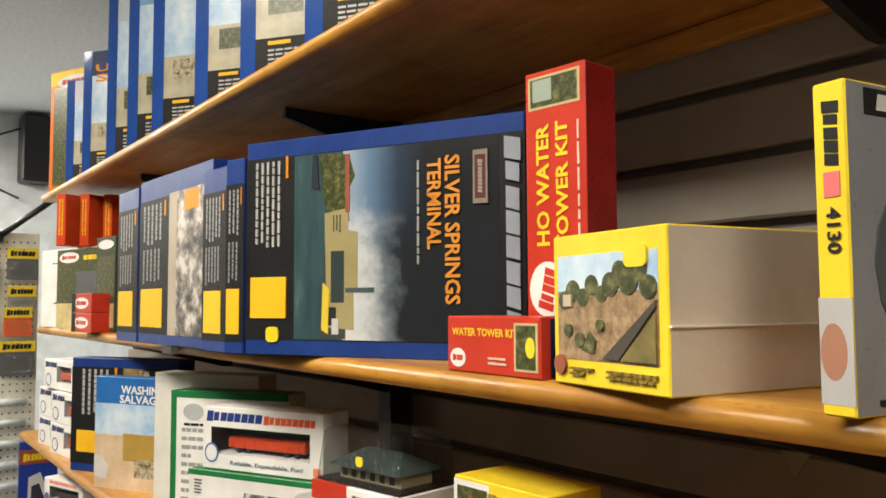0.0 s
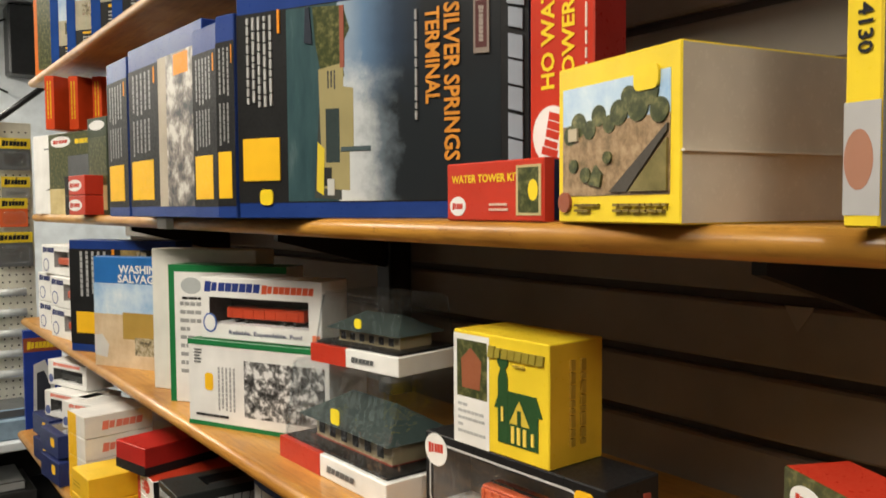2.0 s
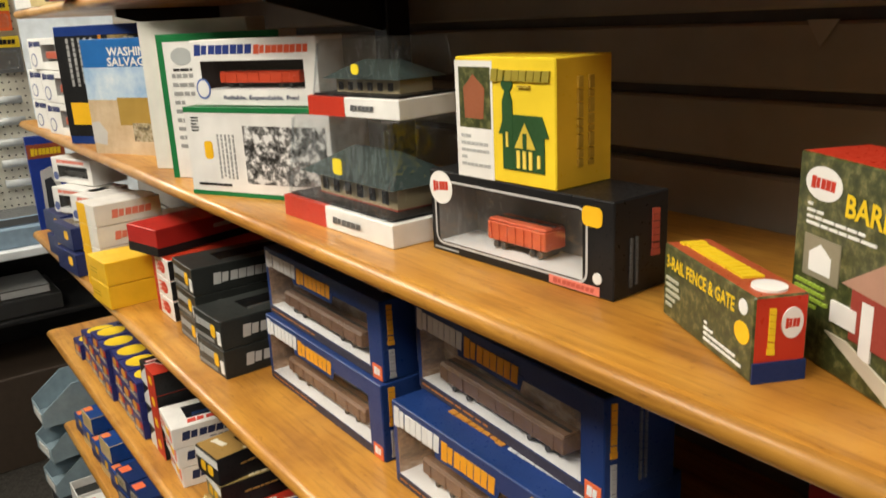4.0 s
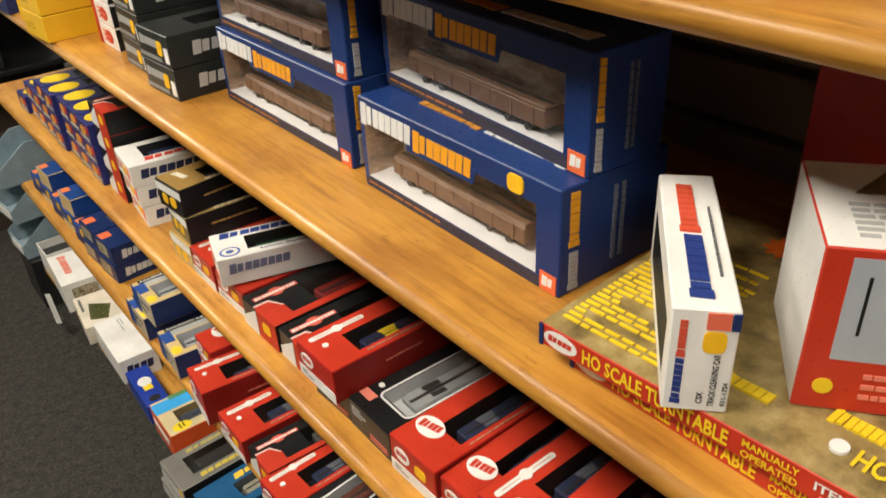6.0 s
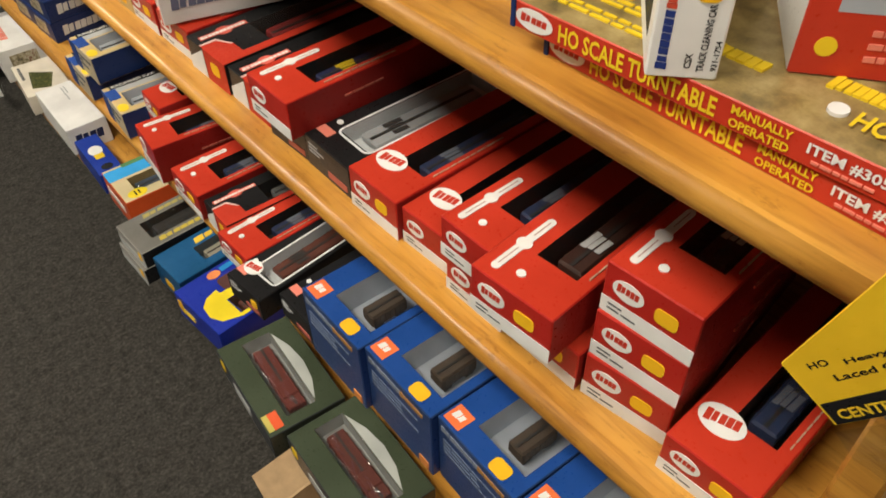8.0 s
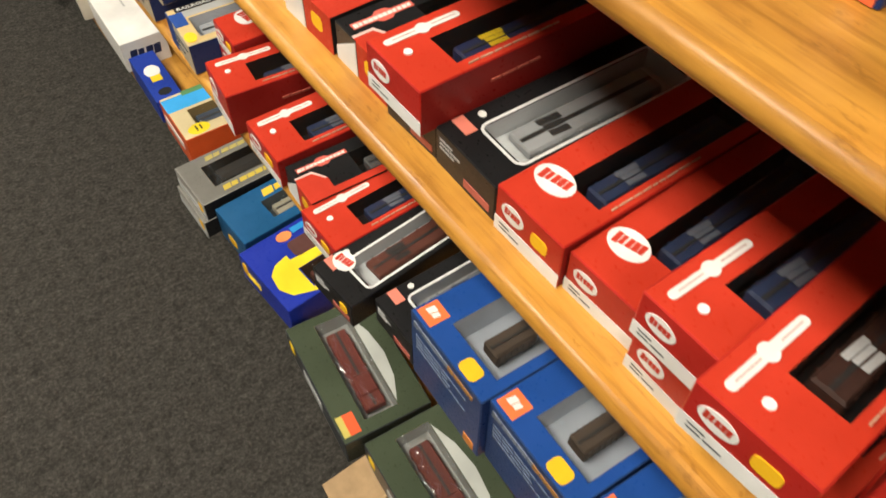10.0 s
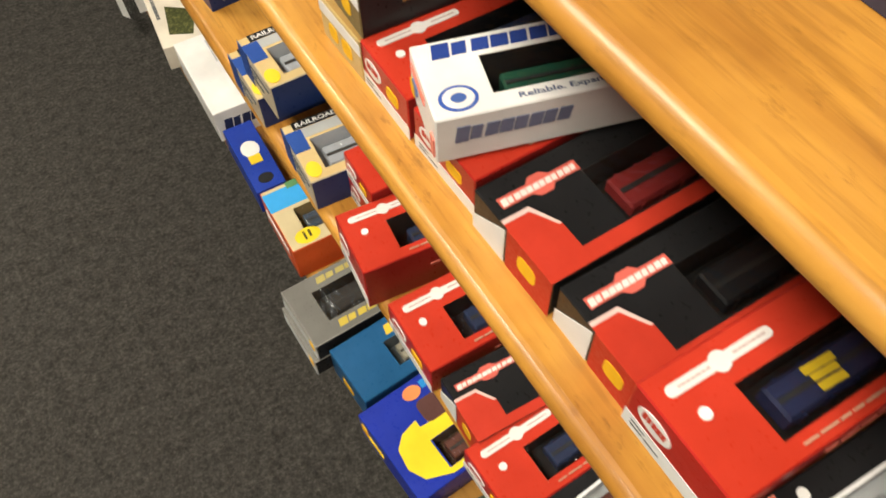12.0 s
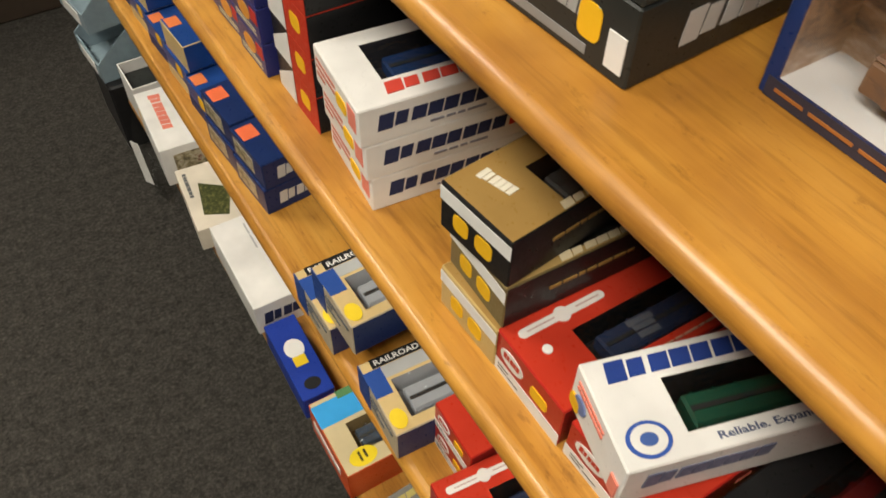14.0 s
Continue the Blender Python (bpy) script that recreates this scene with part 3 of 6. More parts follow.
def cloud_print(L, H, p):
    """A printed evening sky: navy head, paler towards the roofs, one white cloud bank."""
    m, t, b = nodes_of("printed_cloud_bank")
    v = coords(t)
    sep = t.nodes.new("ShaderNodeSeparateXYZ")
    t.links.new(v, sep.inputs[0])

    def calc(op, a, c):
        n = t.nodes.new("ShaderNodeMath")
        n.operation = op
        for k, q in enumerate((a, c)):
            if isinstance(q, (int, float)):
                n.inputs[k].default_value = q
            else:
                t.links.new(q, n.inputs[k])
        return n.outputs[0]

    puff = calc("MULTIPLY", calc("SUBTRACT", noise_of(t, v, 28, 5, 0.6), 0.5), 0.36)
    across = calc("ADD", calc("DIVIDE", calc("SUBTRACT", sep.outputs[0], (p + 0.2) * L), 0.34 * L), calc("MULTIPLY", puff, 0.4))
    sky = ramp_of(t, across, [(0.0, (0.30, 0.38, 0.47)), (0.25, (0.11, 0.19, 0.31)), (0.55, (0.02, 0.036, 0.065)), (0.85, (0.009, 0.011, 0.014))])
    bank = ramp_of(t, calc("ADD", across, puff), [(0.0, (0.62, 0.64, 0.64)), (0.2, (0.5, 0.53, 0.55)), (0.42, (0.12, 0.15, 0.18)), (0.6, (0.012, 0.016, 0.02))])
    low = ramp_of(t, calc("ADD", calc("DIVIDE", sep.outputs[2], H), puff), [(0.5, (1, 1, 1)), (0.68, (0, 0, 0))])
    mix = t.nodes.new("ShaderNodeMix")
    mix.data_type = "RGBA"
    t.links.new(low, mix.inputs["Factor"])
    t.links.new(sky, mix.inputs["A"])
    t.links.new(bank, mix.inputs["B"])
    t.links.new(mix.outputs["Result"], b.inputs["Base Color"])
    b.inputs["Roughness"].default_value = 0.3
    return m


def kit_box(at, size, ang=0.0, title=None, pic=TOWNPIC, sky=SKYPIC, panel=0.2, stickers=1, label="", lean=0.0, wide_text=False):
    """A building kit: navy rim, black panel with small print, a picture."""
    pr = [("picture_panel", "front", "rect", BLACK, 0.0, 0.07, 1.0, 0.92), ("picture_ground", "front", "rect", WATERPIC if title else GROUNDPIC, panel, 0.075, panel + 0.2, 0.915)]
    if title:
        p = panel
        pr += [("picture_sky", "front", "rect", cloud_print(size[0], size[2], p), p + 0.19, 0.075, 0.92, 0.915), ("picture_tree", "front", "poly", LEAFPIC, [(p + 0.13, 0.62), (p + 0.215, 0.6), (p + 0.2, 0.72), (p + 0.235, 0.8), (p + 0.21, 0.9), (p + 0.1, 0.91), (p + 0.11, 0.75)]),
               ("picture_yard", "front", "poly", (0.05, 0.055, 0.05), [(p + 0.1, 0.09), (p + 0.2, 0.08), (p + 0.2, 0.62), (p + 0.13, 0.64)]), ("picture_wall", "front", "poly", (0.33, 0.28, 0.13), [(p + 0.13, 0.13), (p + 0.23, 0.12), (p + 0.23, 0.3), (p + 0.245, 0.3), (p + 0.245, 0.55), (p + 0.21, 0.56), (p + 0.21, 0.66), (p + 0.12, 0.64)]),
               ("picture_roof", "front", "rect", (0.03, 0.045, 0.045), p + 0.145, 0.24, p + 0.195, 0.47), ("picture_window", "front", "vlines", (0.02, 0.03, 0.05), p + 0.15, 0.54, p + 0.185, 0.63, 3), ("picture_porch", "front", "rect", (0.02, 0.02, 0.02), p + 0.13, 0.14, p + 0.165, 0.22), ("picture_mast", "front", "rect", (0.06, 0.09, 0.1), p + 0.2, 0.285, p + 0.305, 0.305),
               ("picture_chimney", "front", "rect", (0.28, 0.08, 0.05), p + 0.2, 0.64, p + 0.215, 0.9), ("picture_car", "front", "poly", (0.65, 0.5, 0.04), [(p + 0.11, 0.12), (p + 0.135, 0.1), (p + 0.14, 0.3), (p + 0.115, 0.33)]), ("picture_van", "front", "rect", (0.5, 0.5, 0.48), p + 0.15, 0.1, p + 0.175, 0.17), ("picture_truck", "front", "poly", (0.02, 0.025, 0.04), [(p + 0.07, 0.76), (p + 0.1, 0.75), (p + 0.09, 0.91), (p + 0.075, 0.91)])]
    else:
        pr += [("picture_dusk", "front", "rect", picture("printed_dusk", [(0.3, (0.015, 0.028, 0.055)), (0.7, (0.05, 0.08, 0.13))], 7), panel + 0.2, 0.075, 0.68, 0.915), ("picture_building", "front", "rect", pic, panel + 0.15, 0.09, panel + 0.24, 0.9)]
    pr += [
          ("small_print", "front", "vlines", (0.4, 0.4, 0.4), panel * 0.18, 0.5, panel * 0.75, 0.9, 5), ("orange_print", "front", "vlines", ORANGE, panel * 0.8, 0.8, panel * 0.92, 0.92, 1),
          (PRICE, "front", "rect", STICK, panel * 0.12, 0.17, panel * 0.85, 0.36)]
    if stickers > 1:
        pr.append((PRICE, "front", "round", (0.85, 0.62, 0.02), panel * 0.45, 0.06, panel * 0.7, 0.13))
    if title:
        pr += [("title_line", "front", "vword", (0.62, 0.25, 0.03), title[0], 0.775, 0.54, 0.05, 0.62, -90), ("title_line", "front", "vword", (0.62, 0.25, 0.03), title[1], 0.715, 0.65, 0.046, 0.38, -90), ("subtitle_print", "front", "vlines", (0.3, 0.3, 0.3), 0.652, 0.4, 0.67, 0.84, 1),
               ("maker_emblem", "front", "rect", (0.24, 0.2, 0.17), 0.842, 0.64, 0.888, 0.86), ("maker_emblem_field", "front", "rect", (0.09, 0.03, 0.03), 0.848, 0.66, 0.882, 0.84), ("emblem_mark", "front", "vblocks", (0.3, 0.25, 0.22), 0.865, 0.75, 0.016, 0.14, -90, 9), ("wordmark", "front", "vblocks", (0.3, 0.34, 0.4), 0.965, 0.5, 0.05, 0.8, -90, 8)]
    return carton("building_kit_box", label or "navy building kit carton with black text panel and orange sticker", at, size, ang, (0.012, 0.04, 0.20), None, None, pr, "box", "building kit boxes", lean)


def upright_kit(at, size, ang=0.0, pic=TOWNPIC, top=BLACK, title=(), label="", foot=0.2, spine=0.22):
    """A kit carton stood upright: glossy blue spine, picture, dark text foot."""
    pr = [("picture_sky", "front", "rect", SKYPIC, 0.0, 0.4, 1.0, 0.99), ("picture_ground", "front", "rect", picture("printed_plain", [(0.3, (0.28, 0.26, 0.17)), (0.6, (0.5, 0.46, 0.33)), (0.8, (0.16, 0.2, 0.09))], 14), 0.0, foot, 1.0, 0.42), ("picture_building", "front", "rect", pic, 0.2, foot + 0.1, 0.45, foot + 0.2),
          ("picture_head", "front", "rect", top, 0.0, 0.8, 1.0, 0.99), ("text_foot", "front", "rect", BLACK, 0.0, 0.02, 1.0, foot), ("foot_print", "front", "lines", (0.45, 0.45, 0.45), 0.2, 0.04, 0.6, foot * 0.78, 6), ("foot_title", "front", "rect", STICK, 0.2, foot * 0.85, 0.36, foot * 0.93), ("blue_border", "front", "rect", paper((0.02, 0.075, 0.32), 0.1, "shrink_wrapped_card", 0.6), 0.0, 0.0, 0.11, 1.0)]
    for i, wd in enumerate(title):
        pr.append(("title_line", "front", "word", ORANGE, wd, 0.36, 0.86 - 0.08 * i, 0.4, 0.06))
    return carton("building_kit_box", label or "shrink-wrapped blue building kit carton standing on end", at, size, ang, (0.015, 0.05, 0.24), {"left": paper((0.02, 0.07, 0.30), 0.12, "shrink_wrapped_card")}, None, pr, "box", "upright kit boxes")


def blue_window_box(at, size, ang=0.0, model=(0.15, 0.085, 0.055), sticker=True):
    navy = (0.010, 0.034, 0.15)
    pr = [("foot_band", "front", "rect", (0.045, 0.04, 0.06), 0.012, 0.005, 0.92, 0.115), ("word_tab", "front", "poly", navy, [(0.28, 0.82), (0.285, 0.66), (0.63, 0.66), (0.65, 0.82)]), ("wordmark", "front", "blocks", (0.72, 0.72, 0.72), 0.165, 0.83, 0.30, 0.24, 0, 8), ("orange_wordmark", "front", "blocks", (0.82, 0.36, 0.02), 0.475, 0.80, 0.30, 0.22, 0, 8), ("slogan_line", "front", "lines", (0.42, 0.16, 0.04), 0.03, 0.045, 0.45, 0.085, 1),
          ("red_square", "front", "rect", (0.75, 0.15, 0.05), 0.925, 0.01, 0.99, 0.19), ("square_mark", "front", "blocks", WHITE, 0.957, 0.11, 0.045, 0.1, 0, 2), ("top_wordmark", "top", "blocks", (0.55, 0.56, 0.6), 0.74, 0.32, 0.36, 0.2, 180, 8), ("top_orange_word", "top", "blocks", (0.45, 0.2, 0.03), 0.38, 0.32, 0.32, 0.19, 180, 8),
          ("side_wordmark", "right", "vblocks", (0.7, 0.33, 0.02), 0.12, 0.70, 0.09, 0.5, 90, 8), ("side_wordmark_low", "right", "vblocks", (0.4, 0.4, 0.42), 0.12, 0.22, 0.09, 0.36, 90, 8), ("side_print", "right", "vlines", (0.12, 0.14, 0.2), 0.45, 0.15, 0.6, 0.85, 2)]
    if sticker:
        pr.append((PRICE, "front", "round", STICK, 0.79, 0.80, 0.855, 0.96))
    desert = picture("printed_desert", [(0.35, (0.12, 0.085, 0.07)), (0.5, (0.32, 0.21, 0.14)), (0.66, (0.56, 0.47, 0.40))], 22, (1, 1, 2.2))
    return carton("train_set_box", "large navy carton with a wide clear window over model cars", at, size, ang, navy, None,
                  ("front", 0.03, 0.13, 0.905, 0.78, size[1] * 0.36, desert, model, "low"), pr, "box", "navy window boxes")


def small_blue_oval(at, ang=0.0, H=0.042, L=0.072):
    pr = [("yellow_oval", "top", "oval", YELLOW, 0.45, 0.2, 0.4, 0.16), ("front_oval", "front", "oval", (0.7, 0.30, 0.05), 0.45, 0.55, 0.22, 0.25), ("front_print", "front", "lines", (0.5, 0.45, 0.3), 0.1, 0.1, 0.85, 0.3, 2), ("red_strip", "front", "rect", (0.5, 0.04, 0.03), 0.72, 0.5, 0.95, 0.85)]
    return carton("model_car_box", "small dark blue carton with a yellow oval on its lid", at, (L, 0.2, H), ang, (0.02, 0.025, 0.14), None, ("top", 0.2, 0.42, 0.8, 0.94, 0.02, BLACK, (0.1, 0.08, 0.06)), pr, "box", "blue and yellow boxes")


# ---- top shelf ----
xs = [(2.60, 0.36, 0.02), (2.43, 0.30, 0.02), (2.23, 0.33, 0.03), (1.98, 0.42, 0.03), (1.80, 0.40, 0.03), (1.62, 0.38, 0.035), (1.37, 0.36, 0.045), (1.165, 0.36, 0.05), (0.945, 0.36, 0.05), (0.72, 0.36, 0.05)]
heads = [((), (0.35, 0.2, 0.03)), ((), (0.6, 0.6, 0.65)), (("UN", "ST"), NAVY), ((), (0.5, 0.55, 0.6)), ((), SKY), (("DIE", "FA"), BLACK), ((), SKY), ((), BLACK), ((), BLACK), ((), BLACK)]
for (y, h, d), (ti, tp) in zip(xs, heads):
    if y > 2.5:
        carton("building_kit_box", "yellow and orange kit carton with a foliage picture, standing on end", (0.455, y, SA), (0.2, d, h), -26, (0.65, 0.16, 0.02), None, None,
               [("picture", "front", "rect", LEAFPIC, 0.08, 0.05, 1.0, 0.86), ("yellow_head", "front", "rect", YELLOW, 0.0, 0.88, 1.0, 0.99), ("emblem", "front", "oval", WHITE, 0.5, 0.9, 0.35, 0.05), ("emblem_mark", "front", "blocks", RED, 0.5, 0.9, 0.5, 0.04, 0, 5)], "box", "upright kit boxes")
    else:
        upright_kit((0.468, y, SA), (0.24, d, h), -36, TOWNPIC if ti else LEAFPIC, tp, ti)

# ---- upper shelf ----
kit_box((0.393, 0.952, SB), (0.372, 0.07, 0.262), -26.5, ("SILVER SPRINGS", "TERMINAL"), stickers=2, label="large navy station kit carton standing on its long side")
STREET = picture("printed_street", [(0.4, (0.02, 0.02, 0.025)), (0.5, (0.24, 0.2, 0.17)), (0.6, (0.6, 0.57, 0.52))], 30)


def filed_kit(at, L, H, ang, street=False):
    """A kit filed like a book, its text side outwards."""
    e = 0.45 if street else 1.0
    pr = [("text_panel", "front", "rect", BLACK, 0.0, 0.06, e, 0.87), ("small_print", "front", "vlines", (0.3, 0.3, 0.3), 0.1 * e, 0.6, 0.78 * e, 0.84, 3 if L < 0.05 else 5), ("small_print", "front", "vlines", (0.26, 0.26, 0.26), 0.1 * e, 0.36, 0.74 * e, 0.57, 3 if L < 0.05 else 5), ("orange_print", "front", "rect", ORANGE, 0.84 * e, 0.76, 0.88 * e, 0.85), (PRICE, "front", "rect", STICK, 0.08 * e, 0.1, 0.8 * e, 0.33)]
    if street:
        pr += [("picture_path", "front", "rect", (0.42, 0.36, 0.28), 0.45, 0.06, 0.56, 0.88), ("picture_street", "front", "rect", STREET, 0.56, 0.06, 1.0, 0.88), ("orange_tag", "front", "rect", ORANGE, 0.66, 0.76, 0.84, 0.87)]
    carton("building_kit_box", "navy building kit carton filed upright with a black text side", at, (L, 0.2, H), ang, (0.012, 0.04, 0.20), None, None, pr, "box", "building kit boxes")


filed_kit((0.380, 0.987, SB), 0.035, 0.245, -16)
filed_kit((0.377, 1.062, SB), 0.072, 0.240, -4)
filed_kit((0.378, 1.362, SB), 0.292, 0.262, -3, True)
filed_kit((0.373, 1.477, SB), 0.108, 0.256, -2)
box_thing("price_tag", 0.4285, 1.35, SB - 0.021, 0.4405, 1.40, SB - 0.003, paper(WHITE), "small white price tag on the shelf edge", "tag", bevel=0.0006)
carton("kit_box", "small red water tower kit carton lying on the shelf", (0.448, 0.606, SB), (0.128, 0.05, 0.05), 1, RED, {"left": NAVY, "right": NAVY}, None,
       [("title_line", "front", "word", YELLOW, "WATER TOWER KIT", 0.42, 0.72, 0.72, 0.14), ("emblem", "front", "oval", WHITE, 0.13, 0.25, 0.09, 0.17), ("emblem_mark", "front", "blocks", RED, 0.13, 0.25, 0.12, 0.12, 0, 5), ("picture_frame", "front", "rect", (0.5, 0.4, 0.2), 0.75, 0.1, 0.98, 0.9),
        ("picture", "front", "rect", LEAFPIC, 0.77, 0.14, 0.96, 0.86), (PRICE, "front", "oval", YELLOW, 0.91, 0.5, 0.045, 0.17), ("fine_print", "front", "lines", (0.7, 0.5, 0.4), 0.48, 0.15, 0.68, 0.32, 2), ("red_strip", "right", "rect", RED, 0.0, 0.0, 0.2, 1.0)])
carton("kit_box", "dark kit carton lying flat under the tall red carton", (0.497, 0.560, SB), (0.11, 0.06, 0.037), -4, BLACK, None, None, [("title_line", "front", "lines", WHITE, 0.3, 0.45, 0.7, 0.7, 1)])
# The tall carton's right side is the same red, darkened to paint its shade.
carton("kit_box", "tall red water tower kit carton with yellow lettering", (0.503, 0.556, SB + 0.037), (0.070, 0.045, 0.238), -6, RED, {"right": SHADED_RED}, None,
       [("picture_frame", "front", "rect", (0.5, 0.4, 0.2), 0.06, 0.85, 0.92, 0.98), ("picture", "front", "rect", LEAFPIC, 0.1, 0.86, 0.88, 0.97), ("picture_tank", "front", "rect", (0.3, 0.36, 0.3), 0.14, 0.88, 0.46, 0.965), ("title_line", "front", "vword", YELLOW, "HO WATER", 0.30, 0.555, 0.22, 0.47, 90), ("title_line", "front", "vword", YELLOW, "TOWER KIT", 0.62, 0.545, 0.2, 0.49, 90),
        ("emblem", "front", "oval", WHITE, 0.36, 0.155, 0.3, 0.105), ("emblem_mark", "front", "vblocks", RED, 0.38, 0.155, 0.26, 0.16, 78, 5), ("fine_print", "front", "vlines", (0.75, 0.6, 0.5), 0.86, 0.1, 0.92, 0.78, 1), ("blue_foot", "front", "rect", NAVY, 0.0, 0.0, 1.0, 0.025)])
carton("scenery_kit_box", "yellow scenery carton with cream sides, shrink-wrapped", (0.445, 0.461, SB), (0.129, 0.2, 0.113), 9.5, (0.72, 0.62, 0.5), {"front": (0.82, 0.60, 0.03), "right": paper((0.66, 0.57, 0.46), 0.22, "shrink_wrapped_card")}, None,
       [("picture_sky", "front", "rect", SKYPIC, 0.05, 0.5, 0.93, 0.86), ("picture_ground", "front", "rect", DIRTPIC, 0.05, 0.17, 0.93, 0.62), *[("picture_foliage", "front", "oval", LEAFPIC, a, b, r, r * 1.1) for a, b, r in ((0.12, 0.56, 0.06), (0.2, 0.62, 0.07), (0.3, 0.58, 0.055), (0.38, 0.66, 0.06), (0.47, 0.6, 0.05), (0.55, 0.66, 0.07), (0.63, 0.74, 0.06), (0.70, 0.68, 0.08), (0.78, 0.75, 0.07), (0.86, 0.64, 0.065), (0.16, 0.36, 0.04), (0.27, 0.3, 0.045), (0.46, 0.4, 0.035))],
        ("picture_road", "front", "poly", (0.07, 0.06, 0.05), [(0.48, 0.19), (0.62, 0.19), (0.92, 0.52), (0.92, 0.56)]), ("picture_bush", "front", "poly", LEAFPIC, [(0.3, 0.24), (0.36, 0.36), (0.42, 0.3), (0.4, 0.22)]), ("picture_house", "front", "rect", (0.5, 0.42, 0.3), 0.12, 0.52, 0.2, 0.6), ("picture_field", "front", "poly", picture("printed_meadow", [(0.3, (0.12, 0.10, 0.03)), (0.7, (0.25, 0.2, 0.07))], 50), [(0.64, 0.19), (0.92, 0.19), (0.92, 0.48)]),
        (PRICE, "front", "round", (0.85, 0.62, 0.03), 0.68, 0.76, 0.86, 0.9), ("round_seal", "front", "oval", (0.3, 0.09, 0.05), 0.08, 0.13, 0.055, 0.065), ("fine_print", "front", "lines", (0.2, 0.14, 0.03), 0.18, 0.06, 0.4, 0.13, 2), ("fine_print", "front", "lines", (0.2, 0.14, 0.03), 0.52, 0.06, 0.92, 0.13, 2), ("wrap_seam", "right", "rect", (0.72, 0.64, 0.54), 0.0, 0.40, 1.0, 0.412)], "box")
carton("building_kit_box", "grey and yellow kit carton numbered 4130, standing upright", (0.428, 0.236, SB), (0.02, 0.2, 0.182), 7.6, (0.25, 0.26, 0.28), {"front": (0.82, 0.60, 0.03), "right": (0.27, 0.28, 0.30)}, None,
       [("spine_foot", "front", "rect", (0.42, 0.41, 0.41), 0.0, 0.035, 1.0, 0.35), ("spine_seal", "front", "oval", (0.36, 0.17, 0.11), 0.42, 0.19, 0.4, 0.085), ("maker_bar", "front", "vblocks", BLACK, 0.55, 0.84, 0.5, 0.2, -90, 5), ("scale_tag", "front", "rect", (0.7, 0.16, 0.16), 0.3, 0.65, 0.78, 0.725), ("number", "front", "vword", BLACK, "4130", 0.56, 0.55, 0.42, 0.14, -90),
        ("maker_plate", "right", "rect", BLACK, 0.08, 0.9, 0.5, 0.98), ("maker_mark", "right", "blocks", WHITE, 0.28, 0.94, 0.3, 0.05, 0, 5), ("wheel_picture", "right", "oval", (0.1, 0.11, 0.12), 0.6, 0.45, 0.5, 0.4), ("wheel_disc", "right", "oval", (0.3, 0.31, 0.33), 0.6, 0.45, 0.4, 0.32), ("fine_print", "right", "lines", BLACK, 0.1, 0.02, 0.7, 0.06, 1)])
# small stack at the far end of the upper shelf
carton("kit_box", "white kit carton with a small red mark", (0.43, 2.52, SB), (0.34, 0.05, 0.215), -14, WHITE, None, None, [("picture_roof", "front", "poly", GREY, [(0.2, 0.3), (0.9, 0.5), (0.9, 0.3)]), ("fine_print", "front", "lines", GREY, 0.2, 0.8, 0.6, 0.84, 1)])
carton("kit_box", "house kit carton with foliage picture and white emblem", (0.435, 2.33, SB), (0.3, 0.06, 0.205), -14, (0.3, 0.22, 0.06), None, None,
       [("picture", "front", "rect", LEAFPIC, 0.0, 0.3, 1.0, 1.0), ("picture_ground", "front", "rect", picture("printed_sand", [(0.3, (0.45, 0.33, 0.12)), (0.7, (0.7, 0.58, 0.3))], 20), 0.0, 0.0, 1.0, 0.32), ("picture_house", "front", "rect", GREY, 0.35, 0.45, 0.8, 0.72), ("emblem", "front", "oval", WHITE, 0.22, 0.9, 0.18, 0.07), ("emblem_mark", "front", "blocks", RED, 0.22, 0.9, 0.26, 0.05, 0, 5), ("title_line", "front", "lines", YELLOW, 0.48, 0.82, 0.98, 0.95, 1)])
carton("kit_box", "green foliage kit carton standing upright", (0.45, 1.97, SB), (0.1, 0.06, 0.215), -10, OLIVE, None, None, [("picture", "front", "rect", LEAFPIC, 0.05, 0.3, 0.95, 0.8), ("emblem", "front", "oval", WHITE, 0.5, 0.92, 0.4, 0.05), ("picture_foot", "front", "rect", TAN, 0.05, 0.05, 0.95, 0.3)])
for i in range(2):
    carton("kit_box", "small red and black kit carton", (0.41, 2.02, SB + 0.044 * i), (0.13, 0.05, 0.043), -6, RED, {"left": BLACK}, None, [("emblem", "front", "oval", WHITE, 0.5, 0.5, 0.35, 0.3), ("emblem_mark", "front", "blocks", RED, 0.5, 0.5, 0.5, 0.25, 0, 5), ("black_side", "front", "rect", BLACK, 0.0, 0.0, 0.2, 1.0)], "box", "small red kits")
for i in range(3):
    carton("kit_box", "red kit carton standing in a row on top of others", (0.42 + 0.05 * i, 2.28 - 0.03 * i, SB + 0.215), (0.03, 0.2, 0.135), -34, (0.7, 0.07, 0.015), {"left": SKYPIC}, None, [("title_line", "front", "vlines", YELLOW, 0.2, 0.2, 0.8, 0.9, 2)], "box", "row of red kits")

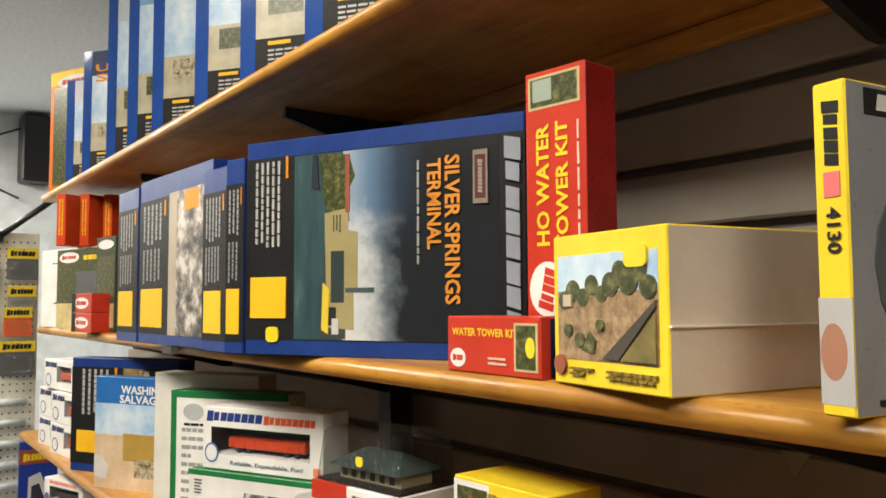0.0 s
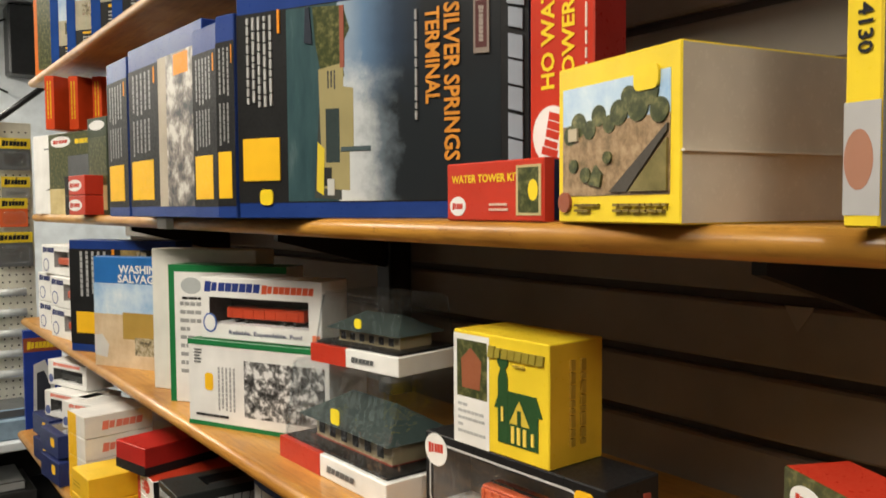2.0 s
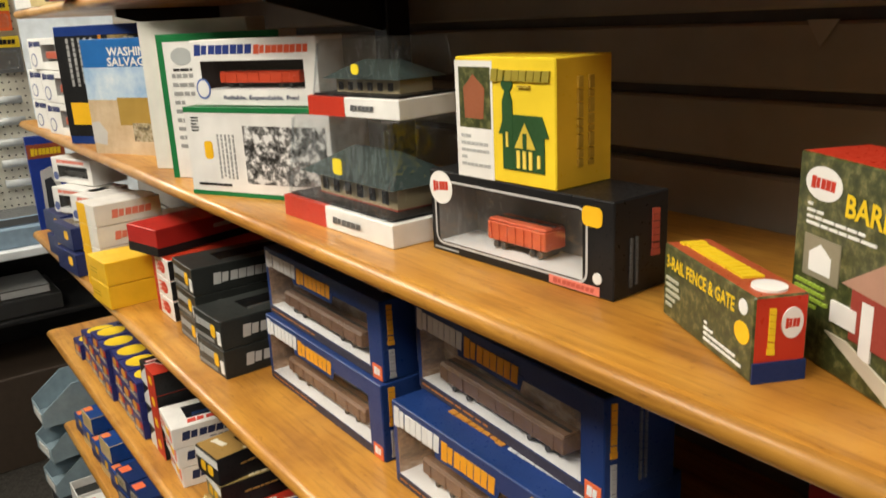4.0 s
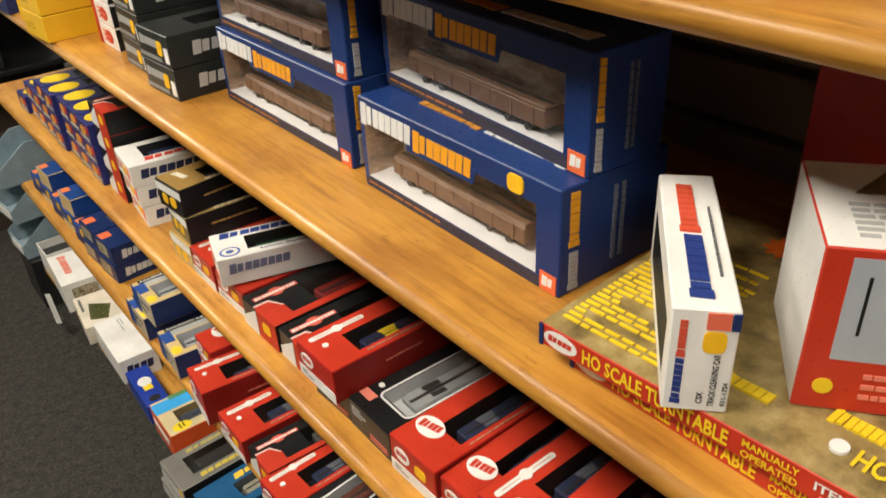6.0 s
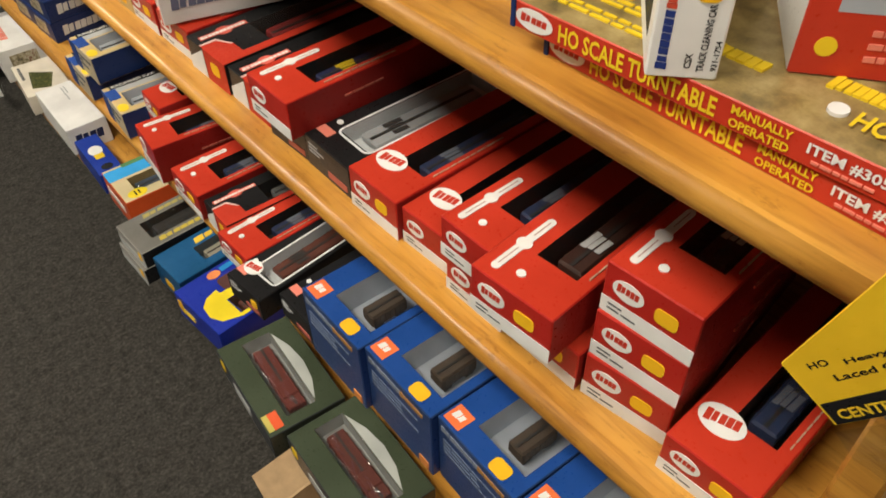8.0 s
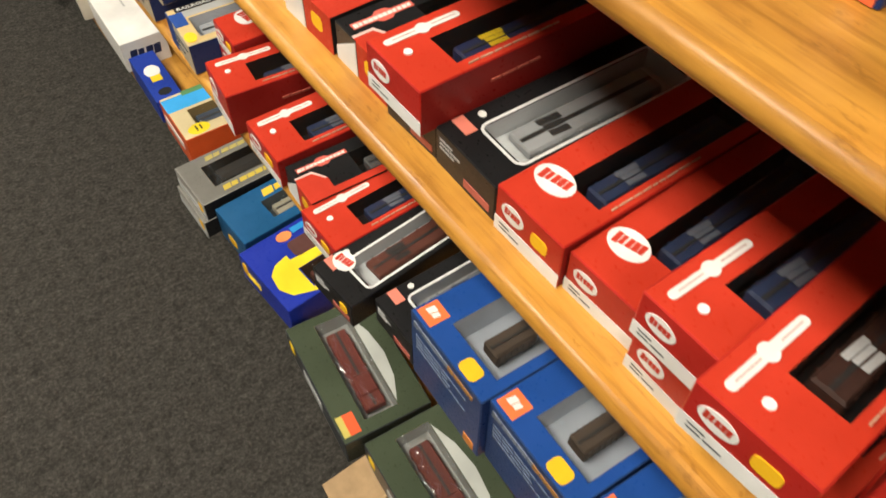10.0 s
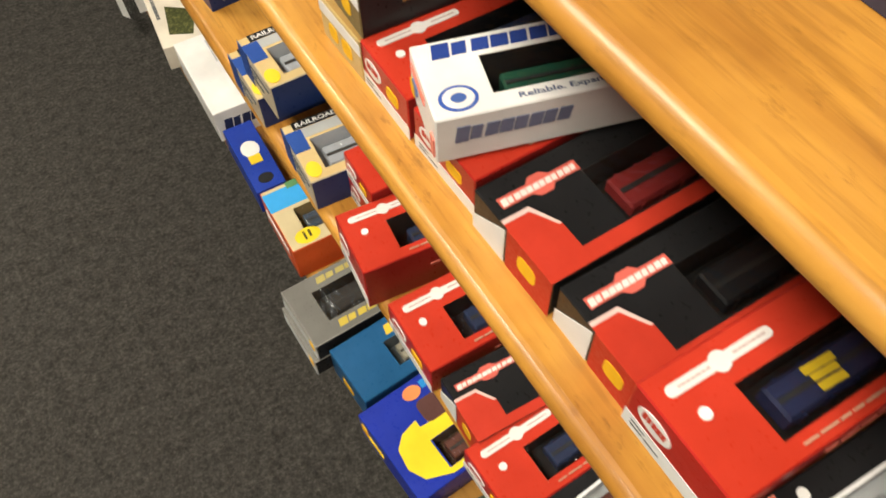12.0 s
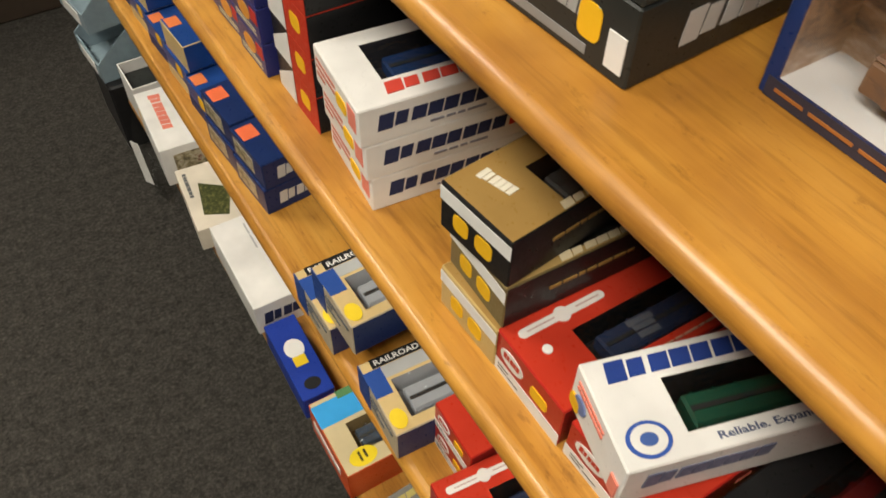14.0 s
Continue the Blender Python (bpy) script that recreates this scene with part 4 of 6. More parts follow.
# ---- third shelf ----
for i, (y, zz) in enumerate(((2.36, 0.0), (2.36, 0.075), (2.2, 0.0), (2.2, 0.075), (2.3, 0.15))):
    carton("train_box", "white model train carton with blue wordmark blocks", (0.405, y, SC + zz), (0.2, 0.1, 0.073), -8, WHITE, None, ("front", 0.45, 0.25, 0.95, 0.8, 0.03, (0.3, 0.3, 0.3), (0.5, 0.08, 0.03)), [("wordmark", "front", "blocks", (0.02, 0.03, 0.12), 0.25, 0.82, 0.4, 0.2, 0, 5), ("round_seal", "front", "oval", (0.1, 0.13, 0.3), 0.16, 0.3, 0.1, 0.22), ("seal_inside", "front", "oval", WHITE, 0.16, 0.3, 0.08, 0.18)], "box", "white train boxes")
kit_box((0.397, 1.934, SC), (0.30, 0.05, 0.245), -30, panel=0.5)
carton("building_kit_box", "salvage yard kit booklet with blue sky cover", (0.40, 1.73, SC), (0.26, 0.03, 0.218), -28, (0.02, 0.14, 0.42), None, None,
       [("picture_sky", "front", "rect", SKYPIC, 0.0, 0.45, 1.0, 0.76), ("picture_ground", "front", "rect", picture("printed_yard", [(0.3, (0.5, 0.35, 0.2)), (0.7, (0.72, 0.58, 0.4))], 15), 0.0, 0.0, 1.0, 0.48), ("picture_hall", "front", "rect", (0.42, 0.27, 0.06), 0.3, 0.26, 1.0, 0.5), ("picture_wagon", "front", "rect", TOWNPIC, 0.42, 0.12, 1.0, 0.28), ("picture_truck", "front", "poly", (0.6, 0.58, 0.55), [(0.0, 0.1), (0.13, 0.08), (0.15, 0.2), (0.08, 0.29), (0.0, 0.28)]),
        ("title_line", "front", "word", WHITE, "WASHINGTON", 0.60, 0.89, 0.66, 0.075), ("title_line", "front", "word", WHITE, "SALVAGE YARD", 0.62, 0.805, 0.72, 0.075)])
carton("kit_box", "plain cream kit carton standing on end", (0.430, 1.442, SC), (0.22, 0.05, 0.243), -30, (0.72, 0.70, 0.64))
carton("kit_box", "white kit carton with a green edge and small print", (0.423, 1.328, SC), (0.22, 0.05, 0.222), -33, WHITE, {"left": GREEN, "top": GREEN}, None,
       [("green_edge", "front", "rect", GREEN, 0.0, 0.0, 0.05, 1.0), ("green_edge", "front", "rect", GREEN, 0.0, 0.95, 1.0, 1.0), ("emblem", "front", "oval", (0.4, 0.42, 0.42), 0.2, 0.85, 0.09, 0.06), ("fine_print", "front", "lines", (0.3, 0.3, 0.3), 0.1, 0.2, 0.5, 0.75, 9), ("title_line", "front", "lines", BLACK, 0.12, 0.74, 0.5, 0.78, 1)])
carton("kit_box", "white and green kit carton with a black-and-white photo", (0.401, 1.176, SC), (0.25, 0.09, 0.124), -26, WHITE, {"top": GREEN}, None,
       [("green_edge", "front", "rect", GREEN, 0.0, 0.0, 1.0, 0.05), ("green_edge", "front", "rect", GREEN, 0.0, 0.94, 1.0, 1.0), ("photo", "front", "rect", BWPIC, 0.42, 0.16, 0.97, 0.8), ("fine_print", "front", "vlines", (0.35, 0.35, 0.35), 0.22, 0.2, 0.36, 0.7, 5), (PRICE, "front", "round", STICK, 0.13, 0.42, 0.19, 0.62), ("corner_print", "front", "lines", GREY, 0.05, 0.72, 0.12, 0.9, 5), ("foot_print", "front", "lines", BLACK, 0.06, 0.1, 0.3, 0.16, 1)])
carton("train_box", "white train carton with window, on the green kit carton", (0.417, 1.165, SC + 0.125), (0.215, 0.06, 0.088), -26, WHITE, None, ("front", 0.08, 0.25, 0.9, 0.68, 0.045, (0.03, 0.02, 0.02), (0.55, 0.06, 0.02)),
       [("wordmark", "front", "blocks", (0.02, 0.04, 0.2), 0.28, 0.85, 0.48, 0.17, 0, 8), ("wordmark_red", "front", "blocks", (0.65, 0.1, 0.04), 0.74, 0.84, 0.42, 0.14, 0, 9), ("round_seal", "front", "oval", (0.08, 0.14, 0.4), 0.085, 0.26, 0.06, 0.16), ("seal_inside", "front", "oval", WHITE, 0.085, 0.26, 0.048, 0.13), ("slogan", "front", "word", (0.12, 0.13, 0.2), "Reliable. Expandable. Fun!", 0.55, 0.12, 0.6, 0.09), ("red_square", "front", "rect", (0.7, 0.2, 0.1), 0.93, 0.05, 0.985, 0.18)])


def blister_house(at, ang, L, D, H, base_h, label):
    root = new("blister_kit")
    root.matrix_basis = pose(*at, 0, 0, -90 - ang)
    tagged(root, label, "model kit", "clear blister kits")
    bm = bmesh.new()
    add_box(bm, 0, 0, 0, L, D, base_h, 0, 0.001)
    base = part("base", bm, paper(WHITE), root, "white and red card base")
    bm = bmesh.new()
    add_box(bm, -0.0006, -0.0008, 0.0003, L * 0.42, D * 0.4, base_h * 1.002, 0)
    part("red_corner", bm, paper(RED), base)
    bm = bmesh.new()
    block_word(bm, lambda a, b, o: (a, -0.0012 - o, b), L * 0.62, base_h * 0.5, L * 0.25, base_h * 0.3, 0, 0.0002, 6)
    part("base_print", bm, paper(GREY), base)
    bm = bmesh.new()
    lo, hi = [(0.01 * L, 0.02 * D), (0.99 * L, 0.02 * D), (0.99 * L, 0.98 * D), (0.01 * L, 0.98 * D)], [(0.06 * L, 0.08 * D), (0.94 * L, 0.08 * D), (0.94 * L, 0.92 * D), (0.06 * L, 0.92 * D)]
    A, B = [bm.verts.new((a, b, base_h)) for a, b in lo], [bm.verts.new((a, b, H)) for a, b in hi]
    bm.faces.new(B)
    for i in range(4):
        bm.faces.new((A[i], A[(i + 1) % 4], B[(i + 1) % 4], B[i]))
    bmesh.ops.bevel(bm, geom=[e for e in bm.edges if all(v in B for v in e.verts) or len({v in B for v in e.verts}) == 2], offset=0.004, segments=2, affect="EDGES")
    part("clear_cover", bm, BLISTER, root, "clear moulded plastic cover").visible_shadow = False
    bm = bmesh.new()
    add_box(bm, L * 0.03, D * 0.05, base_h + 0.0004, L * 0.97, D * 0.95, base_h + 0.003)
    part("inner_floor", bm, paper(BLACK), root, "black card floor inside")
    hh = (H - base_h) * 0.72
    bm = bmesh.new()
    add_box(bm, L * 0.15, D * 0.25, base_h, L * 0.85, D * 0.75, base_h + hh * 0.42, 0)
    for i in range(6):
        u = L * (0.18 + 0.11 * i)
        add_box(bm, u, D * 0.25 - 0.001, base_h + hh * 0.12, u + L * 0.05, D * 0.25, base_h + hh * 0.32, 1)
    add_box(bm, L * 0.15 - 0.001, D * 0.25 - 0.0015, base_h, L * 0.85 + 0.001, D * 0.75, base_h + hh * 0.06, 2)
    part("model_walls", bm, [paper((0.42, 0.35, 0.22)), paper((0.02, 0.02, 0.025)), paper((0.3, 0.05, 0.035))], root, "cream model station walls")
    bm = bmesh.new()
    e = [(0.08, 0.12), (0.92, 0.12), (0.92, 0.88), (0.08, 0.88)]
    r0, r1 = bm.verts.new((L * 0.3, D * 0.5, base_h + hh * 0.85)), bm.verts.new((L * 0.7, D * 0.5, base_h + hh * 0.85))
    q = [bm.verts.new((a * L, b * D, base_h + hh * 0.42)) for a, b in e]
    for f in ((q[0], q[1], r1, r0), (q[1], q[2], r1), (q[2], q[3], r0, r1), (q[3], q[0], r0), q[::-1]):
        bm.faces.new(f)
    part("model_roof", bm, paper((0.035, 0.052, 0.05)), root, "dark green hipped model roof")
    bm = bmesh.new()
    slab(bm, rounded(L * 0.5, base_h + hh * 0.55, L * 0.58, base_h + hh * 0.8, 0.004), lambda a, b, o: (a, D * 0.03 - o, b), -0.001, 0.0)
    part("price_sticker", bm, paper((0.85, 0.68, 0.03)), root)


blister_house((0.440, 0.950, SC), -2, 0.235, 0.13, 0.125, 0.026, "clear blister kit of a model station on white base")
blister_house((0.462, 0.905, SC + 0.125), -10, 0.155, 0.10, 0.085, 0.022, "smaller clear blister kit stacked on another one")
carton("model_car_box", "black carton with a silver-edged window over an orange caboose", (0.482, 0.692, SC), (0.236, 0.07, 0.083), -2.7, BLACK, None, ("front", 0.055, 0.14, 0.86, 0.86, 0.05, (0.2, 0.2, 0.2), (0.55, 0.10, 0.04), "short"),
       [("silver_outline", "front", "ring", (0.5, 0.5, 0.5), 0.03, 0.1, 0.885, 0.9, 0.0022), ("emblem", "front", "oval", WHITE, 0.075, 0.8, 0.075, 0.2), ("emblem_mark", "front", "blocks", RED, 0.075, 0.82, 0.1, 0.13, 6, 5), (PRICE, "front", "round", STICK, 0.86, 0.72, 0.95, 0.92), ("maker_bar", "front", "rect", PINK, 0.7, 0.02, 0.94, 0.11), ("maker_mark", "front", "blocks", (0.5, 0.1, 0.07), 0.82, 0.065, 0.2, 0.06, 0, 9), ("round_label", "front", "oval", WHITE, 0.93, 0.2, 0.02, 0.06), ("fine_print", "front", "lines", LGREY, 0.02, 0.03, 0.2, 0.07, 1), ("side_word", "right", "vblocks", (0.42, 0.08, 0.05), 0.75, 0.6, 0.16, 0.5, 90, 7), ("side_print", "right", "vlines", GREY, 0.25, 0.1, 0.45, 0.6, 2)])
carton("kit_box", "yellow kit carton with a green church drawing", (0.484, 0.645, SC + 0.083), (0.127, 0.07, 0.110), -2.8, (0.80, 0.58, 0.03), {"right": (0.62, 0.36, 0.02)}, None,
       [("white_strip", "front", "rect", WHITE, 0.0, 0.0, 0.4, 0.97), ("photo", "front", "rect", LEAFPIC, 0.04, 0.42, 0.38, 0.92), ("photo_house", "front", "poly", (0.28, 0.09, 0.04), [(0.1, 0.5), (0.3, 0.5), (0.32, 0.75), (0.2, 0.86), (0.09, 0.75)]), ("fine_print", "front", "lines", LGREY, 0.05, 0.08, 0.36, 0.38, 5), ("church_body", "front", "rect", (0.02, 0.07, 0.02), 0.5, 0.12, 0.9, 0.4), ("church_roof", "front", "poly", (0.02, 0.07, 0.02), [(0.46, 0.4), (0.94, 0.4), (0.88, 0.56), (0.52, 0.56)]),
        ("church_tower", "front", "poly", (0.02, 0.07, 0.02), [(0.5, 0.12), (0.6, 0.12), (0.6, 0.66), (0.55, 0.8), (0.5, 0.66)]), ("church_bell", "front", "oval", (0.02, 0.07, 0.02), 0.55, 0.80, 0.055, 0.065), ("church_gable", "front", "poly", (0.62, 0.46, 0.05), [(0.62, 0.3), (0.82, 0.3), (0.72, 0.5)]), ("church_door", "front", "rect", (0.02, 0.07, 0.02), 0.70, 0.3, 0.74, 0.42), ("church_window", "front", "rect", (0.8, 0.6, 0.1), 0.64, 0.14, 0.67, 0.28), ("church_window", "front", "rect", (0.8, 0.6, 0.1), 0.70, 0.14, 0.73, 0.28), ("church_window", "front", "rect", (0.8, 0.6, 0.1), 0.76, 0.14, 0.79, 0.28), ("church_window", "front", "rect", (0.8, 0.6, 0.1), 0.84, 0.16, 0.865, 0.26), ("church_window", "front", "rect", (0.8, 0.6, 0.1), 0.54, 0.3, 0.56, 0.42), ("title_line", "front", "blocks", (0.3, 0.24, 0.03), 0.68, 0.86, 0.56, 0.1, 0, 8), ("title_small", "front", "lines", (0.45, 0.32, 0.04), 0.66, 0.76, 0.94, 0.8, 1), ("side_word", "right", "vlines", (0.35, 0.2, 0.02), 0.3, 0.15, 0.7, 0.85, 2)])
carton("fence_kit_box", "green fence and gate kit carton with red end", (0.504, 0.415, SC), (0.130, 0.036, 0.057), 27, OLIVE, {"right": RED, "top": (0.4, 0.08, 0.03), "front": LEAFPIC}, None,
       [("title_line", "front", "word", YELLOW, "3-RAIL FENCE & GATE", 0.43, 0.78, 0.78, 0.18, 0), ("white_dot", "front", "oval", WHITE, 0.9, 0.82, 0.04, 0.09), (PRICE, "front", "oval", STICK, 0.9, 0.52, 0.07, 0.13), ("fine_print", "front", "lines", WHITE, 0.52, 0.08, 0.92, 0.36, 4), ("blossom", "front", "lines", (0.5, 0.5, 0.4), 0.04, 0.15, 0.22, 0.6, 5), ("emblem", "right", "oval", WHITE, 0.7, 0.68, 0.2, 0.18), ("emblem_mark", "right", "blocks", RED, 0.7, 0.68, 0.26, 0.12, 0, 4), ("side_word", "right", "vblocks", YELLOW, 0.33, 0.6, 0.14, 0.55, 90, 7), ("side_foot", "right", "rect", NAVY, 0.0, 0.0, 1.0, 0.24), ("top_word", "top", "blocks", YELLOW, 0.4, 0.5, 0.7, 0.5, 0, 12), ("top_emblem", "top", "oval", WHITE, 0.88, 0.5, 0.09, 0.3)])
carton("house_kit_box", "house kit carton with a bungalow picture and yellow title", (0.515, 0.318, SC), (0.2, 0.05, 0.136), 26, (0.03, 0.04, 0.015), {"front": LEAFPIC, "top": RED}, None,
       [("emblem", "front", "oval", WHITE, 0.13, 0.87, 0.09, 0.08), ("emblem_mark", "front", "blocks", RED, 0.13, 0.87, 0.12, 0.06, 0, 5), ("title_line", "front", "word", YELLOW, "BARB'S", 0.38, 0.8, 0.27, 0.11, -3), ("fine_print", "front", "lines", WHITE, 0.06, 0.66, 0.4, 0.78, 4), ("inset_photo", "front", "rect", (0.25, 0.22, 0.15), 0.06, 0.42, 0.24, 0.62), ("inset_house", "front", "poly", WHITE, [(0.09, 0.45), (0.2, 0.45), (0.2, 0.54), (0.145, 0.59), (0.09, 0.54)]), ("house_wall", "front", "rect", (0.3, 0.05, 0.035), 0.31, 0.22, 1.0, 0.5), ("house_roof", "front", "poly", (0.42, 0.24, 0.17), [(0.26, 0.46), (1.0, 0.4), (1.0, 0.66), (0.44, 0.62)]),
        ("house_trim", "front", "rect", WHITE, 0.36, 0.16, 0.41, 0.42), ("picture_path", "front", "poly", (0.5, 0.45, 0.35), [(0.2, 0.2), (0.3, 0.2), (0.7, 0.02), (0.5, 0.02)]), ("fence_post", "front", "rect", WHITE, 0.22, 0.26, 0.34, 0.36), ("green_text", "front", "lines", (0.3, 0.42, 0.05), 0.03, 0.26, 0.2, 0.4, 4)])

# ---- fourth shelf ----
blue_window_box((0.449, 0.743, SD), (0.297, 0.13, 0.102), 0.9)
blue_window_box((0.492, 0.750, SD + 0.1025), (0.305, 0.085, 0.103), 3.6, sticker=False)
blue_window_box((0.459, 1.106, SD), (0.325, 0.12, 0.101), 0.2, sticker=False)
blue_window_box((0.469, 1.108, SD + 0.1015), (0.325, 0.10, 0.101), 0.6, sticker=False)


def proto_box(at, ang=-3.0):
    carton("model_car_box", "black and grey carton with pale wordmark blocks", at, (0.10, 0.23, 0.046), ang, CHAR, None, ("top", 0.25, 0.25, 0.75, 0.9, 0.03, BLACK, (0.05, 0.05, 0.05)),
           [("wordmark", "right", "blocks", (0.5, 0.5, 0.5), 0.4, 0.5, 0.5, 0.42, 0, 8), ("front_band", "front", "rect", (0.25, 0.25, 0.25), 0.0, 0.1, 0.7, 0.22), ("front_word", "front", "blocks", (0.35, 0.36, 0.36), 0.42, 0.62, 0.7, 0.3, 0, 9), (PRICE, "front", "round", STICK, 0.62, 0.3, 0.78, 0.75), ("white_label", "front", "rect", WHITE, 0.84, 0.15, 0.96, 0.6)], "box", "black grey car boxes")


for i in range(2):
    proto_box((0.395, 1.238, SD + 0.0465 * i), -3)
for i in range(3):
    proto_box((0.414, 1.379, SD + 0.0465 * i), 1)
for i in range(3):
    carton("model_car_box", "red and white carton in a stack on the shelf", (0.423, 1.536, SD + 0.039 * i), (0.095, 0.22, 0.038), 0.5, (0.6, 0.05, 0.02), {"front": WHITE, "right": BLACK}, None, [("red_edge", "front", "rect", RED, 0.0, 0.0, 0.18, 1.0), ("red_mark", "front", "oval", RED, 0.6, 0.5, 0.2, 0.3), ("fine_print", "front", "lines", PINK, 0.3, 0.2, 0.9, 0.8, 3)], "box", "red and white stack")
carton("train_box", "long dark red carton with black base on the red stack", (0.394, 1.568, SD + 0.118), (0.10, 0.3, 0.05), -14, (0.45, 0.02, 0.015), {"right": (0.38, 0.02, 0.015)}, None, [("black_foot", "right", "rect", BLACK, 0.0, 0.0, 1.0, 0.3), ("emblem", "right", "round", (0.5, 0.35, 0.3), 0.4, 0.55, 0.75, 0.72, 0.4), ("black_front", "front", "rect", BLACK, 0.0, 0.0, 1.0, 0.35)])
for i in range(2):
    carton("kit_box", "plain bright yellow carton stacked on the shelf edge", (0.342, 1.697, SD + 0.047 * i), (0.105, 0.12, 0.046), -4, (0.80, 0.47, 0.02), {"top": (0.82, 0.53, 0.03)}, None, [("fine_print", "front", "lines", (0.5, 0.3, 0.02), 0.1, 0.3, 0.5, 0.6, 2)], "box", "yellow cartons")
for i in range(4):
    carton("kit_box", "white carton with yellow end and red script blocks", (0.36, 1.809, SD + 0.045 * i), (0.09, 0.14, 0.044), -8, WHITE, {"front": (0.7, 0.66, 0.6)}, None, [("yellow_end", "front", "rect", STICK, 0.0, 0.0, 0.5, 1.0), ("script_word", "right", "blocks", PINK, 0.55, 0.5, 0.6, 0.4, 0, 6)], "box", "white and yellow stack")
carton("kit_box", "small bright blue carton", (0.367, 1.758, SD), (0.06, 0.06, 0.045), -10, (0.03, 0.2, 0.5))
for i, (x, y, z) in enumerate(((0.338, 2.0, 0.0), (0.348, 2.153, 0.0), (0.343, 2.03, 0.052), (0.353, 2.184, 0.052))):
    carton("train_box", "navy tray carton with a clear window and pale insert", (x, y, SD + z), (0.13, 0.2, 0.05), -6, (0.012, 0.02, 0.09), None, ("top", 0.12, 0.1, 0.88, 0.9, 0.03, (0.4, 0.34, 0.26), (0.3, 0.3, 0.32)), [(PRICE, "front", "round", STICK, 0.6, 0.4, 0.8, 0.8)], "box", "navy tray cartons")
for i, (x, y, z, a) in enumerate(((0.369, 2.112, 0.106, -20), (0.379, 1.969, 0.106, -24), (0.389, 2.174, 0.168, -18))):
    carton("train_box", "white train carton in a clear bag", (x, y, SD + z), (0.17, 0.09, 0.06), a, WHITE, None, ("front", 0.15, 0.2, 0.9, 0.7, 0.03, (0.05, 0.05, 0.05), (0.03, 0.03, 0.03)), [("wordmark", "front", "blocks", PINK, 0.5, 0.86, 0.7, 0.14, 0, 12), ("round_seal", "front", "oval", (0.1, 0.13, 0.3), 0.08, 0.25, 0.06, 0.17)], "box", "bagged train cartons")
# turntable kits, cleaning car, red house kit


def turntable(at, ang):
    carton("turntable_box", "flat turntable kit carton with a red edge and yellow lettering", at, (0.260, 0.24, 0.0192), ang, RED, {"top": GROUNDPIC, "left": BLACK, "right": BLACK}, None,
           [("emblem", "front", "oval", WHITE, 0.075, 0.5, 0.06, 0.4), ("emblem_mark", "front", "blocks", RED, 0.075, 0.52, 0.085, 0.3, 0, 5), ("title_line", "front", "word", YELLOW, "HO SCALE TURNTABLE", 0.375, 0.5, 0.44, 0.66), ("title_line", "front", "word", YELLOW, "MANUALLY", 0.70, 0.72, 0.14, 0.3), ("title_line", "front", "word", YELLOW, "OPERATED", 0.70, 0.3, 0.14, 0.3), ("title_line", "front", "word", WHITE, "ITEM #305", 0.89, 0.62, 0.17, 0.38), ("fine_print", "front", "lines", PINK, 0.82, 0.14, 0.97, 0.34, 1),
            ("blue_corner", "front", "rect", NAVY, 0.0, 0.0, 0.014, 1.0), ("yellow_text", "top", "lines", YELLOW, 0.03, 0.06, 0.36, 0.72, 24), ("starburst", "top", "poly", (0.8, 0.16, 0.02), [(0.3 + (0.07 if i % 2 else 0.045) * math.cos(i * math.tau / 20), 0.88 + (0.075 if i % 2 else 0.05) * math.sin(i * math.tau / 20)) for i in range(20)]), ("pit_ring", "top", "oval", (0.62, 0.52, 0.45), 0.70, 0.80, 0.33, 0.37), ("pit_disc", "top", "oval", picture("printed_pit", [(0.3, (0.12, 0.07, 0.05)), (0.7, (0.2, 0.12, 0.09))], 18), 0.70, 0.80, 0.30, 0.34),
            ("cover_word", "top", "blocks", YELLOW, 0.86, 0.22, 0.24, 0.06, 0, 13), ("cover_word", "top", "blocks", YELLOW, 0.55, 0.16, 0.14, 0.05, 0, 6), ("cover_title", "top", "word", YELLOW, "HO", 0.88, 0.11, 0.08, 0.07), ("white_dot", "top", "oval", WHITE, 0.8, 0.12, 0.022, 0.025)], "box", "turntable kits")


